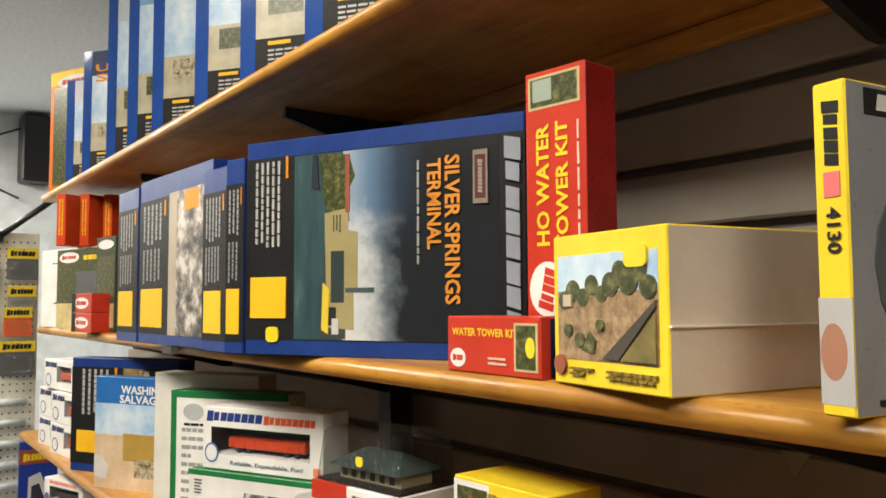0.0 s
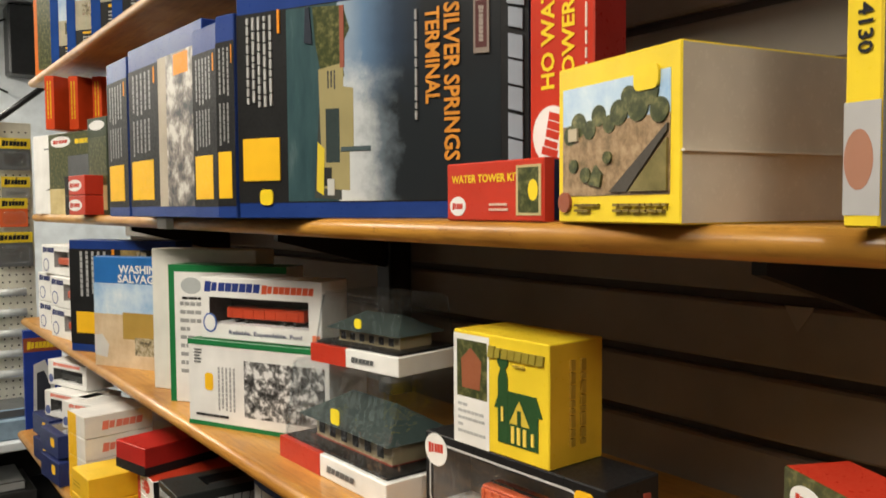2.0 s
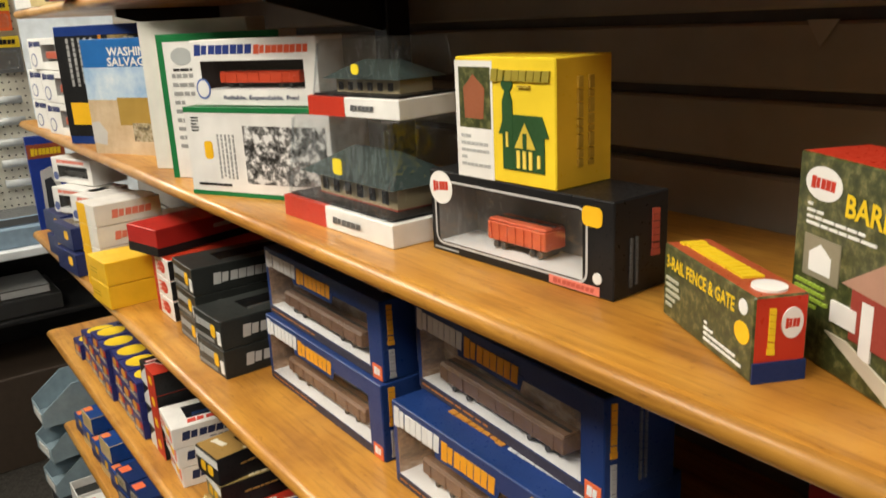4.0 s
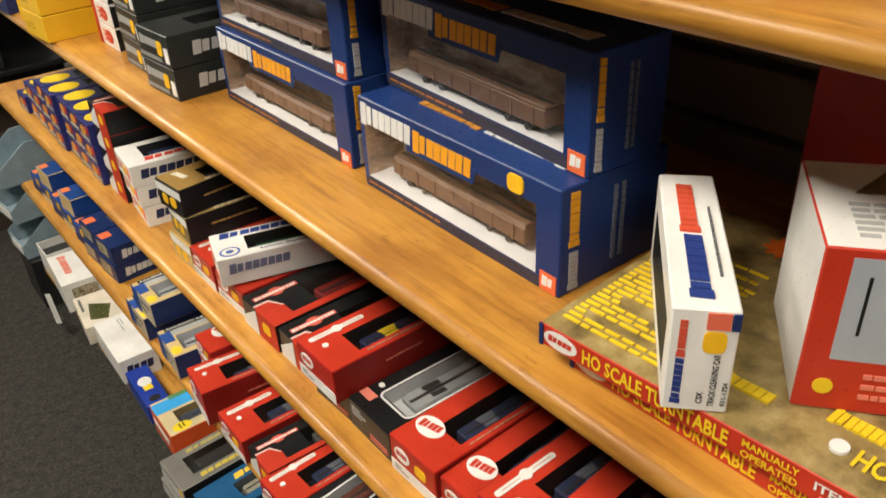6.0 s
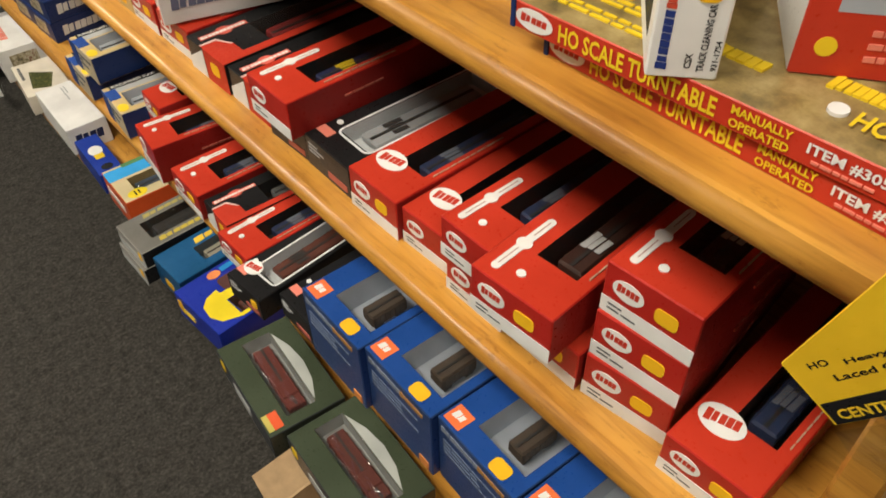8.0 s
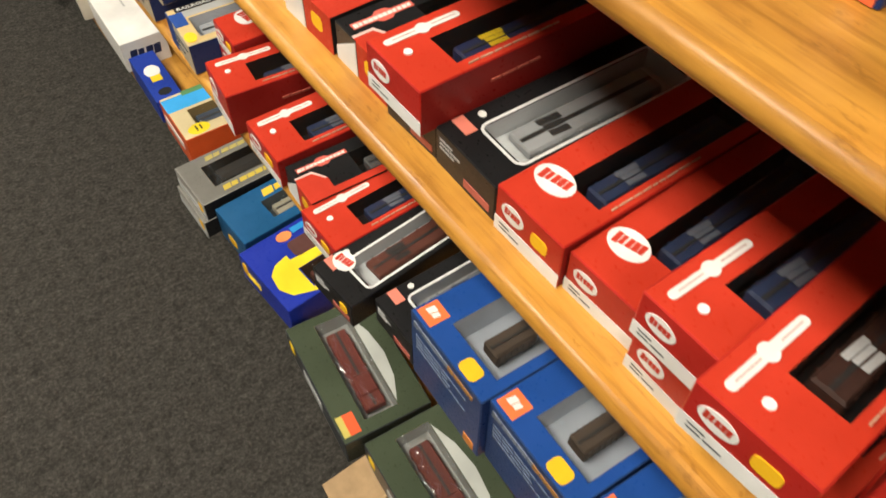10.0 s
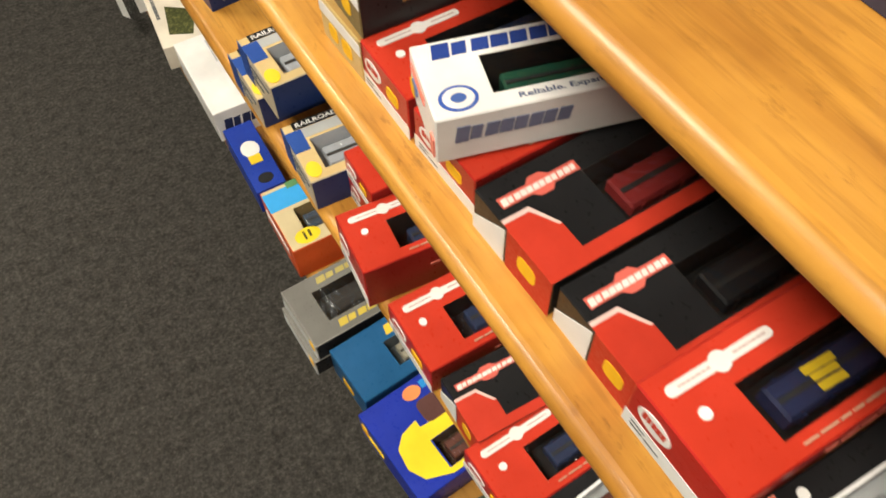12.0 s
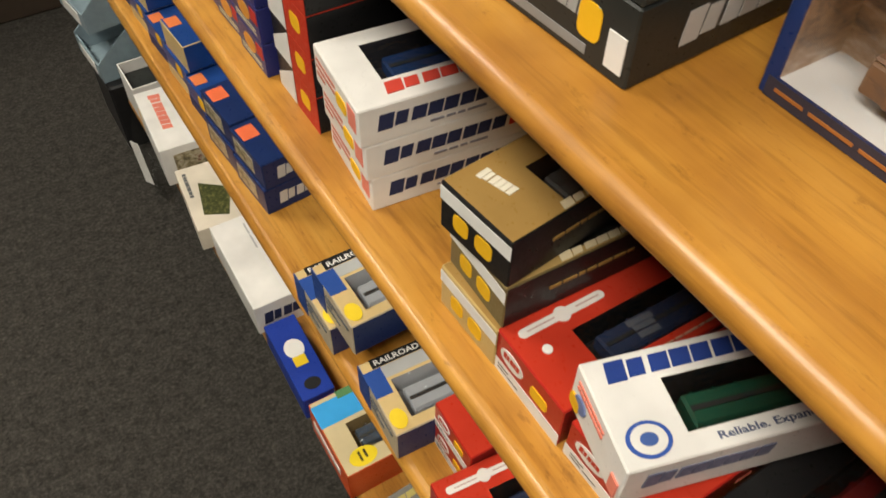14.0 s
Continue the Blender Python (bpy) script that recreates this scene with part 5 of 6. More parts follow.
turntable((0.389, 0.379, SD), -0.5)
turntable((0.374, 0.397, SD + 0.0195), -3.5)
CZ = SD + 0.0391
carton("train_box", "narrow white track cleaning car carton standing on the turntable kit", (0.365, 0.281, CZ), (0.0395, 0.175, 0.078), -41, WHITE, None, ("left", 0.1, 0.18, 0.9, 0.72, 0.03, (0.03, 0.03, 0.03), None),
       [("wordmark", "front", "vblocks", (0.02, 0.04, 0.2), 0.2, 0.3, 0.16, 0.46, 90, 8), ("wordmark_red", "front", "vblocks", (0.6, 0.08, 0.04), 0.2, 0.72, 0.14, 0.36, 90, 9), ("label_line", "front", "vword", BLACK, "TRACK CLEANING CAR", 0.74, 0.33, 0.1, 0.52, 90), ("label_line", "front", "vword", BLACK, "CSX", 0.56, 0.15, 0.1, 0.12, 90), ("label_line", "front", "vword", BLACK, "931-1754", 0.92, 0.2, 0.08, 0.24, 90), (PRICE, "front", "round", STICK, 0.5, 0.6, 0.84, 0.8), ("red_panel", "front", "rect", (0.7, 0.14, 0.08), 0.52, 0.82, 0.86, 0.97), ("navy_panel", "front", "rect", NAVY, 0.88, 0.82, 1.0, 0.97),
        ("top_wordmark", "top", "vblocks", (0.02, 0.04, 0.2), 0.45, 0.27, 0.36, 0.42, 90, 8), ("top_wordmark_red", "top", "vblocks", (0.6, 0.08, 0.04), 0.42, 0.7, 0.34, 0.4, 90, 9), ("top_slogan", "top", "vlines", GREY, 0.74, 0.2, 0.84, 0.7, 1)])
carton("house_kit_box", "white and red house kit carton with a grey farm photo", (0.427, 0.230, CZ), (0.13, 0.113, 0.116), -37, WHITE, {"front": RED, "left": WHITE}, None,
       [("photo", "front", "rect", picture("printed_grey_sky", [(0.3, (0.28, 0.32, 0.38)), (0.7, (0.42, 0.45, 0.5))], 8), 0.12, 0.34, 0.95, 0.95), ("photo_house", "front", "poly", (0.09, 0.09, 0.08), [(0.4, 0.36), (0.8, 0.36), (0.8, 0.7), (0.6, 0.86), (0.4, 0.7)]), ("photo_mast", "front", "rect", BLACK, 0.2, 0.5, 0.215, 0.85), ("seal", "front", "oval", YELLOW, 0.12, 0.16, 0.045, 0.05), ("title_lines", "front", "lines", PINK, 0.28, 0.08, 0.6, 0.28, 3), ("top_print", "top", "lines", LGREY, 0.15, 0.1, 0.9, 0.5, 6), ("top_picture", "top", "poly", (0.13, 0.09, 0.05), [(0.2, 0.6), (0.85, 0.6), (0.6, 0.92), (0.4, 0.92)])])
carton("kit_box", "plain dark red kit carton standing against the slatwall", (0.64, 0.36, SD), (0.22, 0.05, 0.19), -12, (0.4, 0.02, 0.02), None, None, [("fine_print", "front", "lines", PINK, 0.1, 0.1, 0.5, 0.3, 3)])

# ---- fifth shelf: rows of car boxes ----
y = 2.22
for i in range(8):
    for j in range(2 if i < 3 else 3):
        if i == 0 and j == 1:
            continue
        small_blue_oval((0.372 + 0.003 * ((i * 7) % 4), y, SE + 0.0425 * j), -1 + (i % 3))
    y -= 0.0765
for j in range(4):
    mountain_box((0.385, 1.600, SE + 0.0455 * j), 1, 0.098, 0.22, 0.045)
for j in range(3):
    white_line_box((0.388 - 0.004 * j, 1.486, SE + 0.0405 * j), 6, window=True)
for j in range(3):
    carton("model_car_box", "gold and black carton with a film window", (0.376 + (0.0, 0.008, -0.002)[j], 1.262, SE + 0.0485 * j), (0.077, 0.2, 0.048), (-1, 2, -6)[j], (GOLD, (0.4, 0.27, 0.1), GOLD)[j], {"right": BLACK, "front": ((0.5, 0.36, 0.14), (0.16, 0.12, 0.05), BLACK)[j]}, ("top", 0.35, 0.28, 0.9, 0.9, 0.03, BLACK, (0.05, 0.05, 0.05)),
           [("white_label", "front", "rect", WHITE, 0.0, 0.62, 1.0, 0.9), (PRICE, "front", "round", STICK, 0.2, 0.2, 0.42, 0.56), (PRICE, "front", "round", STICK, 0.52, 0.2, 0.76, 0.56), ("script_mark", "top", "blocks", (0.7, 0.66, 0.55), 0.35, 0.15, 0.4, 0.06, 10, 6), ("series_mark", "top", "vblocks", (0.7, 0.6, 0.4), 0.93, 0.5, 0.09, 0.5, 90, 9), ("side_line", "right", "lines", GOLD, 0.2, 0.45, 0.6, 0.6, 1)], "box", "gold car boxes")
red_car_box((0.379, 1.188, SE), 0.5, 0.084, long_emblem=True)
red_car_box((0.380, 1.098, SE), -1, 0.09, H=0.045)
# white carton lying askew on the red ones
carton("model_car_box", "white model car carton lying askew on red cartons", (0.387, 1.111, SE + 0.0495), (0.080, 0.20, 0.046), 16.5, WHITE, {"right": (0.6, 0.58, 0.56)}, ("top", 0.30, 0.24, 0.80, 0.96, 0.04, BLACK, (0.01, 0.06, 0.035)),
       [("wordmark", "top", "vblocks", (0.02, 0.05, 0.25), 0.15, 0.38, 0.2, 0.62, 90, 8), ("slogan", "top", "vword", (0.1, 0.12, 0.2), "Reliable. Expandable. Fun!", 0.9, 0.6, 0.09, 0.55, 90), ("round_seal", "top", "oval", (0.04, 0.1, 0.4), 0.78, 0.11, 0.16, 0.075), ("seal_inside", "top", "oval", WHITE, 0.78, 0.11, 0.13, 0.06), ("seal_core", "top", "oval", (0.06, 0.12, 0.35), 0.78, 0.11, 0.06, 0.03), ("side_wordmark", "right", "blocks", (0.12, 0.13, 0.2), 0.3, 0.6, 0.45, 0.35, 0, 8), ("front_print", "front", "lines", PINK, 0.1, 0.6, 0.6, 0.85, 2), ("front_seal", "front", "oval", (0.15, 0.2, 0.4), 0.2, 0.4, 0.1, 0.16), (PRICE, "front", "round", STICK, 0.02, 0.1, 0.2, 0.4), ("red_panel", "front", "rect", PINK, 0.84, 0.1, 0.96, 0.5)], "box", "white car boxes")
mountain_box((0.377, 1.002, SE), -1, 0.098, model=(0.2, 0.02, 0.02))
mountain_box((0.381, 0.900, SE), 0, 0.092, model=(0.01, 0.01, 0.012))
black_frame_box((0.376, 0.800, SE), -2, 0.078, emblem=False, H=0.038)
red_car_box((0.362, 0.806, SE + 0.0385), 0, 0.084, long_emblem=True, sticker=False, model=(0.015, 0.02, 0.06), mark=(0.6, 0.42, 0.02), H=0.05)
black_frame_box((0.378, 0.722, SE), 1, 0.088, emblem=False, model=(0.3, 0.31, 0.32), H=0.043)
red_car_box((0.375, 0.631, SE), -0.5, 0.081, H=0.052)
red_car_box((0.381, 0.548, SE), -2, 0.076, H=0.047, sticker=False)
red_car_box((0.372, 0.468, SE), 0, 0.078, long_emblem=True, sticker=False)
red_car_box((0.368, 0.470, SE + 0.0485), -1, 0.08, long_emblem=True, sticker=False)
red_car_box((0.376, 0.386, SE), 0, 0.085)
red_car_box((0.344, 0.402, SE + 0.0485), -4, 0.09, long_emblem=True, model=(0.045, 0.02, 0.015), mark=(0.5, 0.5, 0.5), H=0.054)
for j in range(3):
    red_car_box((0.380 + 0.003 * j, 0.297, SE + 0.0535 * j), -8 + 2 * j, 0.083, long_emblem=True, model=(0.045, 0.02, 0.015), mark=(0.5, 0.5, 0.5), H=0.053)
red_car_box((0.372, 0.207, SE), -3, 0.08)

# ---- sixth shelf ----
y = 2.30
for i in range(5):
    carton("model_car_box", "small blue carton with a pale window and price sticker", (0.352, y, SF), (0.085, 0.2, 0.05), -3, BLUE, None, ("top", 0.3, 0.3, 0.85, 0.9, 0.03, LGREY, (0.25, 0.26, 0.28)), [("orange_square", "top", "rect", (0.75, 0.2, 0.06), 0.05, 0.02, 0.35, 0.12), ("front_band", "front", "rect", TAN if i % 2 else NAVY, 0.0, 0.0, 1.0, 0.4), (PRICE, "front", "round", STICK, 0.5, 0.5, 0.75, 0.9)], "box", "small blue cartons")
    if i in (1, 3):
        carton("model_car_box", "small blue and tan carton on another one", (0.356, y - 0.004, SF + 0.0505), (0.085, 0.2, 0.046), -3, BLUE, {"front": TAN}, ("top", 0.3, 0.3, 0.85, 0.9, 0.03, LGREY, (0.25, 0.26, 0.28)), [("orange_square", "top", "rect", (0.75, 0.2, 0.06), 0.05, 0.02, 0.35, 0.12)], "box", "small blue cartons")
    y -= 0.092
for (yy, x) in ((1.842, 0.346), (1.748, 0.350)):
    for j in range(2):
        carton("model_car_box", "navy carton with pale wordmark blocks on its side", (x + 0.003 * j, yy, SF + 0.0445 * j), (0.09, 0.2, 0.044), -4, NAVY, None, ("top", 0.35, 0.25, 0.75, 0.92, 0.02, (0.25, 0.3, 0.4), None), [("wordmark", "right", "blocks", (0.6, 0.6, 0.6), 0.35, 0.5, 0.5, 0.45, 0, 8), ("orange_square", "top", "rect", (0.8, 0.16, 0.06), 0.1, 0.02, 0.4, 0.14), ("front_picture", "front", "rect", TOWNPIC, 0.1, 0.2, 0.7, 0.8)], "box", "navy car boxes")


def tan_car_box(at, ang, L=0.095, H=0.052):
    carton("model_car_box", "tan and blue railroad car carton with a window", at, (L, 0.2, H), ang, TAN, {"right": NAVY, "front": (0.5, 0.42, 0.3)}, ("top", 0.34, 0.12, 0.86, 0.6, 0.03, (0.5, 0.52, 0.55), (0.35, 0.37, 0.4)),
           [("blue_band", "top", "rect", (0.02, 0.07, 0.3), 0.14, 0.0, 0.5, 0.1), ("white_band", "top", "rect", LGREY, 0.14, 0.1, 0.3, 0.95), ("black_strip", "top", "rect", BLACK, 0.0, 0.06, 0.13, 0.98), ("strip_title", "top", "vword", WHITE, "RAILROAD CAR", 0.065, 0.28, 0.075, 0.4, 90), (PRICE, "top", "oval", (0.85, 0.62, 0.03), 0.82, 0.055, 0.13, 0.045), ("front_blue", "front", "rect", (0.02, 0.06, 0.25), 0.0, 0.0, 0.3, 1.0), ("front_print", "front", "lines", GREY, 0.35, 0.3, 0.9, 0.8, 3)], "box", "railroad car boxes")


tan_car_box((0.330, 1.510, SF), 1)
tan_car_box((0.337, 1.465, SF + 0.053), 0)
tan_car_box((0.334, 1.358, SF), 4)
for j in range(2):
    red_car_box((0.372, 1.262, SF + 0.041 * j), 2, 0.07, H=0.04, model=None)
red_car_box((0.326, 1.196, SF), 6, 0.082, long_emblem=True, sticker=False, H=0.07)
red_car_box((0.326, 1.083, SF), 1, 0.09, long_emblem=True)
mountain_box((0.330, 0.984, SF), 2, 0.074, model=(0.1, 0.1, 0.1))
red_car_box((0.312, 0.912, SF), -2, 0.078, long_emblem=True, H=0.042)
black_frame_box((0.282, 0.832, SF), -5, 0.075, model=(0.1, 0.035, 0.025), H=0.04)
black_frame_box((0.316, 0.752, SF), 0, 0.075, emblem=False, model=(0.2, 0.21, 0.22), H=0.042)


def blue_car_box(at, ang=2.0, L=0.122, H=0.118):
    # Front and right repeat the lid's blue darkened, with side shade painted in.
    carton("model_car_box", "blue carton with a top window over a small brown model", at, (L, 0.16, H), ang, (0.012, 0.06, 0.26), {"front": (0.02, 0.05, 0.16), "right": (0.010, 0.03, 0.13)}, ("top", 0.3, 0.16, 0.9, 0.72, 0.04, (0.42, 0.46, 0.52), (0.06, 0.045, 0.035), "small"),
           [("orange_square", "top", "rect", (0.80, 0.17, 0.05), 0.03, 0.03, 0.23, 0.18), ("square_mark", "top", "blocks", WHITE, 0.13, 0.11, 0.13, 0.06, 0, 2), (PRICE, "top", "round", STICK, 0.62, 0.02, 0.82, 0.13), ("wordmark", "front", "blocks", (0.22, 0.25, 0.32), 0.3, 0.88, 0.5, 0.08, 0, 8), ("orange_word", "front", "blocks", (0.4, 0.2, 0.06), 0.72, 0.88, 0.34, 0.07, 0, 8), ("front_print", "front", "lines", (0.10, 0.13, 0.2), 0.08, 0.5, 0.8, 0.75, 4), ("front_label", "front", "rect", (0.55, 0.2, 0.05), 0.8, 0.04, 0.94, 0.16), ("side_word", "right", "vblocks", STICK, 0.12, 0.6, 0.08, 0.5, 90, 8)], "box", "blue top-window boxes")


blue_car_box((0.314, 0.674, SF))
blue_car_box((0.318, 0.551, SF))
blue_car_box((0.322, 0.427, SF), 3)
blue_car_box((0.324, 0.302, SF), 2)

# ---- lowest shelf ----
carton("train_box", "plain white train carton lying on the lowest shelf", (0.312, 1.874, SG), (0.195, 0.09, 0.066), 1.5, WHITE, None, None, [("wordmark", "right", "blocks", (0.02, 0.03, 0.09), 0.5, 0.5, 0.7, 0.4, 0, 4), ("fine_print", "top", "lines", LGREY, 0.1, 0.55, 0.9, 0.7, 2)])
carton("train_box", "white carton with a leafy picture", (0.312, 2.05, SG), (0.16, 0.1, 0.05), 6, (0.66, 0.6, 0.5), None, None, [("picture", "top", "poly", LEAFPIC, [(0.3, 0.3), (0.8, 0.2), (0.9, 0.6), (0.5, 0.8)]), ("title", "top", "lines", GREY, 0.1, 0.05, 0.5, 0.2, 1)])
carton("train_box", "white carton with red wordmark blocks", (0.312, 2.25, SG), (0.18, 0.11, 0.085), 4, WHITE, None, None, [("wordmark", "top", "blocks", PINK, 0.4, 0.3, 0.6, 0.2, 0, 8), ("picture", "right", "rect", TOWNPIC, 0.2, 0.2, 0.8, 0.8), (PRICE, "front", "round", STICK, 0.1, 0.5, 0.2, 0.8)])
carton("kit_box", "narrow blue carton with a black and white figure print", (0.310, 1.655, SG), (0.15, 0.05, 0.05), 2, (0.012, 0.04, 0.30), None, None, [("print_white", "top", "oval", WHITE, 0.4, 0.5, 0.12, 0.3), ("print_yellow", "top", "rect", YELLOW, 0.5, 0.3, 0.62, 0.7), ("print_black", "top", "oval", BLACK, 0.85, 0.5, 0.07, 0.25)])
carton("model_car_box", "orange-red carton with sky-blue lid and yellow seal", (0.306, 1.486, SG), (0.124, 0.2, 0.07), 1.5, (0.65, 0.09, 0.02), {"top": (0.6, 0.5, 0.3)}, ("top", 0.42, 0.16, 0.8, 0.6, 0.03, (0.3, 0.22, 0.1), (0.05, 0.07, 0.1)),
       [("sky_print", "top", "rect", (0.04, 0.35, 0.75), 0.06, 0.0, 0.36, 0.9), ("green_print", "top", "rect", (0.1, 0.25, 0.1), 0.0, 0.2, 0.1, 0.9), ("yellow_seal", "top", "oval", (0.82, 0.62, 0.02), 0.86, 0.16, 0.11, 0.1), ("seal_print", "top", "lines", BLACK, 0.79, 0.12, 0.93, 0.2, 2), ("front_title", "front", "blocks", WHITE, 0.45, 0.5, 0.7, 0.3, 0, 9)])
for j in range(2):
    carton("model_car_box", "silver-grey carton with a window and gold lettering bars", (0.253 + 0.006 * j, 1.307, SG + 0.0385 * j), (0.103, 0.22, 0.038), -1 - j, (0.16, 0.155, 0.14), {"right": BLACK, "front": (0.3, 0.29, 0.27)}, ("top", 0.25, 0.16, 0.75, 0.92, 0.025, BLACK, (0.02, 0.02, 0.02)), [("gold_word", "top", "vblocks", (0.55, 0.42, 0.06), 0.86, 0.5, 0.11, 0.6, 90, 9), ("gold_word", "top", "vblocks", (0.4, 0.33, 0.1), 0.12, 0.5, 0.1, 0.55, 90, 8), ("front_band", "front", "rect", LGREY, 0.0, 0.0, 1.0, 0.4), (PRICE, "front", "round", STICK, 0.8, 0.3, 0.92, 0.8)], "box", "silver car boxes")
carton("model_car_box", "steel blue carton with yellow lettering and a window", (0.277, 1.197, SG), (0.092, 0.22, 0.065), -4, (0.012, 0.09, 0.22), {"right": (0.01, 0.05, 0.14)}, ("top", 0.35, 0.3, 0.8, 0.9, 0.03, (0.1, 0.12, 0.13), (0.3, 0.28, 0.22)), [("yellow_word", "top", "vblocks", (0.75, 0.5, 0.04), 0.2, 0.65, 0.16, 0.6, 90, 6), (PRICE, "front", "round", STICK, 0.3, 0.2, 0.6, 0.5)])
carton("model_car_box", "royal blue carton with a yellow swoosh and two windows", (0.268, 1.098, SG), (0.14, 0.22, 0.06), -5, RBLUE, None, ("top", 0.60, 0.26, 0.90, 0.80, 0.03, (0.1, 0.06, 0.04), (0.12, 0.045, 0.035)), [("yellow_swoosh", "top", "poly", (0.82, 0.64, 0.02), [(0.36, 0.25), (0.40, 0.14), (0.50, 0.07), (0.70, 0.05), (0.86, 0.10), (0.96, 0.25)]), ("yellow_bridge", "top", "poly", (0.82, 0.64, 0.02), [(0.44, 0.25), (0.595, 0.25), (0.595, 0.9), (0.52, 0.9)]), ("yellow_edge", "top", "rect", (0.82, 0.64, 0.02), 0.905, 0.25, 0.96, 0.9), ("upper_window", "top", "round", (0.09, 0.035, 0.03), 0.22, 0.30, 0.46, 0.85, 0.25), ("round_seal", "top", "oval", (0.75, 0.25, 0.08), 0.12, 0.33, 0.07, 0.06), ("sky_bar", "top", "rect", (0.02, 0.25, 0.6), 0.06, 0.40, 0.14, 0.75), ("front_print", "front", "lines", YELLOW, 0.1, 0.3, 0.4, 0.6, 2), (PRICE, "front", "round", STICK, 0.05, 0.4, 0.15, 0.8)])
for (x, yy, a, m) in ((0.262, 0.938, 6, (0.12, 0.03, 0.025)), (0.262, 0.722, 4, (0.10, 0.03, 0.025))):
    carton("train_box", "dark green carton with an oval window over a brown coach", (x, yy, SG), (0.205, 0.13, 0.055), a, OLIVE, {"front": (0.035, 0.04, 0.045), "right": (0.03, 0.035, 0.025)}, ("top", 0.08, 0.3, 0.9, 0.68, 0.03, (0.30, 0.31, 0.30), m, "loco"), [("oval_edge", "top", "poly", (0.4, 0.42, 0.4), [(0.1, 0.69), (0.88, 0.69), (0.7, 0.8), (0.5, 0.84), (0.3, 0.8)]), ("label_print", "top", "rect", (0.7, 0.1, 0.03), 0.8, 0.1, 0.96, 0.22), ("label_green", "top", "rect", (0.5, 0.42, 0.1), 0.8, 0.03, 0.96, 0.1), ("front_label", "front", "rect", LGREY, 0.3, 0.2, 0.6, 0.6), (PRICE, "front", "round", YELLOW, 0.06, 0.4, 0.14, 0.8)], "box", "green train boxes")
bm = bmesh.new()
W0, D0, H0, th = 0.20, 0.11, 0.13, 0.004
add_box(bm, 0, 0, 0, W0, D0, th)
for q in ((0, 0, th, W0, th, H0), (0, D0 - th, th, W0, D0, H0), (0, th, th, th, D0 - th, H0), (W0 - th, th, th, W0, D0 - th, H0)):
    add_box(bm, *q)
for sx in (0, 1):
    v = [bm.verts.new(p) for p in ((sx * W0, 0.005, H0), (sx * W0, D0 - 0.005, H0), (sx * W0 + (0.05 if sx else -0.05), D0 - 0.01, H0 + 0.03), (sx * W0 + (0.05 if sx else -0.05), 0.01, H0 + 0.03))]
    bm.faces.new(v)
crate = tagged(part("cardboard_box", bm, plain("brown_cardboard", (0.42, 0.28, 0.15), 0.8, scale=60)), "open brown cardboard box with raised flaps on the carpet", "box")
crate.matrix_basis = pose(0.185, 0.67, 0.0, 0, 0, -88)

# ---- hanging bag at the end panel ----
root = new("hanging_bag")
root.location = (0.312, 0.134, 0.922)
root.rotation_euler = (0, radians(-46), radians(-62))
root.scale = (0.72, 0.72, 0.72)
tagged(root, "clear hanging bag of girders with a yellow printed header", "bag")
bm = bmesh.new()
put = lambda a, b, o: (a, -o, b)
slab(bm, [(0.0, -0.07), (0.19, -0.07), (0.19, 0.05), (0.10, 0.05), (0.0, 0.0)], put, -0.002, 0.0)
head_card = part("header_card", bm, paper((0.80, 0.50, 0.02)), root, "yellow header card with dark printing")
for body, ca, cb, w, h, o in (("HO", 0.022, -0.008, 0.014, 0.007, 0.0005), ("CENTRAL", 0.034, -0.059, 0.052, 0.011, 0.0012), ("Laced Girders", 0.06, -0.024, 0.07, 0.007, 0.0005), ("Heavy Duty", 0.066, -0.012, 0.055, 0.007, 0.0005)):
    bm = bmesh.new()
    lettering(bm, body, put, ca, cb, w, h, 0, o)
    part("header_text", bm, paper((0.8, 0.55, 0.03) if body == "CENTRAL" else BLACK), head_card)
bm = bmesh.new()
slab(bm, [(0.002, -0.069), (0.188, -0.069), (0.188, -0.045), (0.12, -0.045), (0.1, -0.03), (0.08, -0.044), (0.002, -0.046)], put, 0, 0.0007)
part("header_skyline", bm, paper(BLACK), head_card)
bm = bmesh.new()
for r in range(7):
    for c in range(6):
        x0, z0 = 0.19 * c / 6, -0.07 - 0.17 * r / 7
        v = [bm.verts.new((x0 + dx * 0.19 / 6, -0.006 * (1 + math.sin(3.1 * (c + dx) + 1.7 * (r + dz))), z0 - dz * 0.17 / 7)) for dx, dz in ((0, 0), (1, 0), (1, 1), (0, 1))]
        bm.faces.new(v)
bmesh.ops.remove_doubles(bm, verts=bm.verts, dist=1e-5)
part("clear_bag", bm, BLISTER, root, "creased clear plastic bag").visible_shadow = False
for i in range(4):
    bm = bmesh.new()
    add_box(bm, 0.03 + 0.035 * i, 0.004, -0.22, 0.045 + 0.035 * i, 0.014, -0.075, 0, 0.002)
    part("girder", bm, plain("grey_styrene", (0.16, 0.18, 0.18), 0.5), root)
bm = bmesh.new()
add_tube(bm, (0.365, 0.026, 0.975), (0.42, 0.085, 0.975), 0.004)
add_tube(bm, (0.365, 0.026, 0.975), (0.358, 0.022, 0.985), 0.004)
tagged(part("peg_hook", bm, CHROME), "small metal hook on the end panel", "hook")

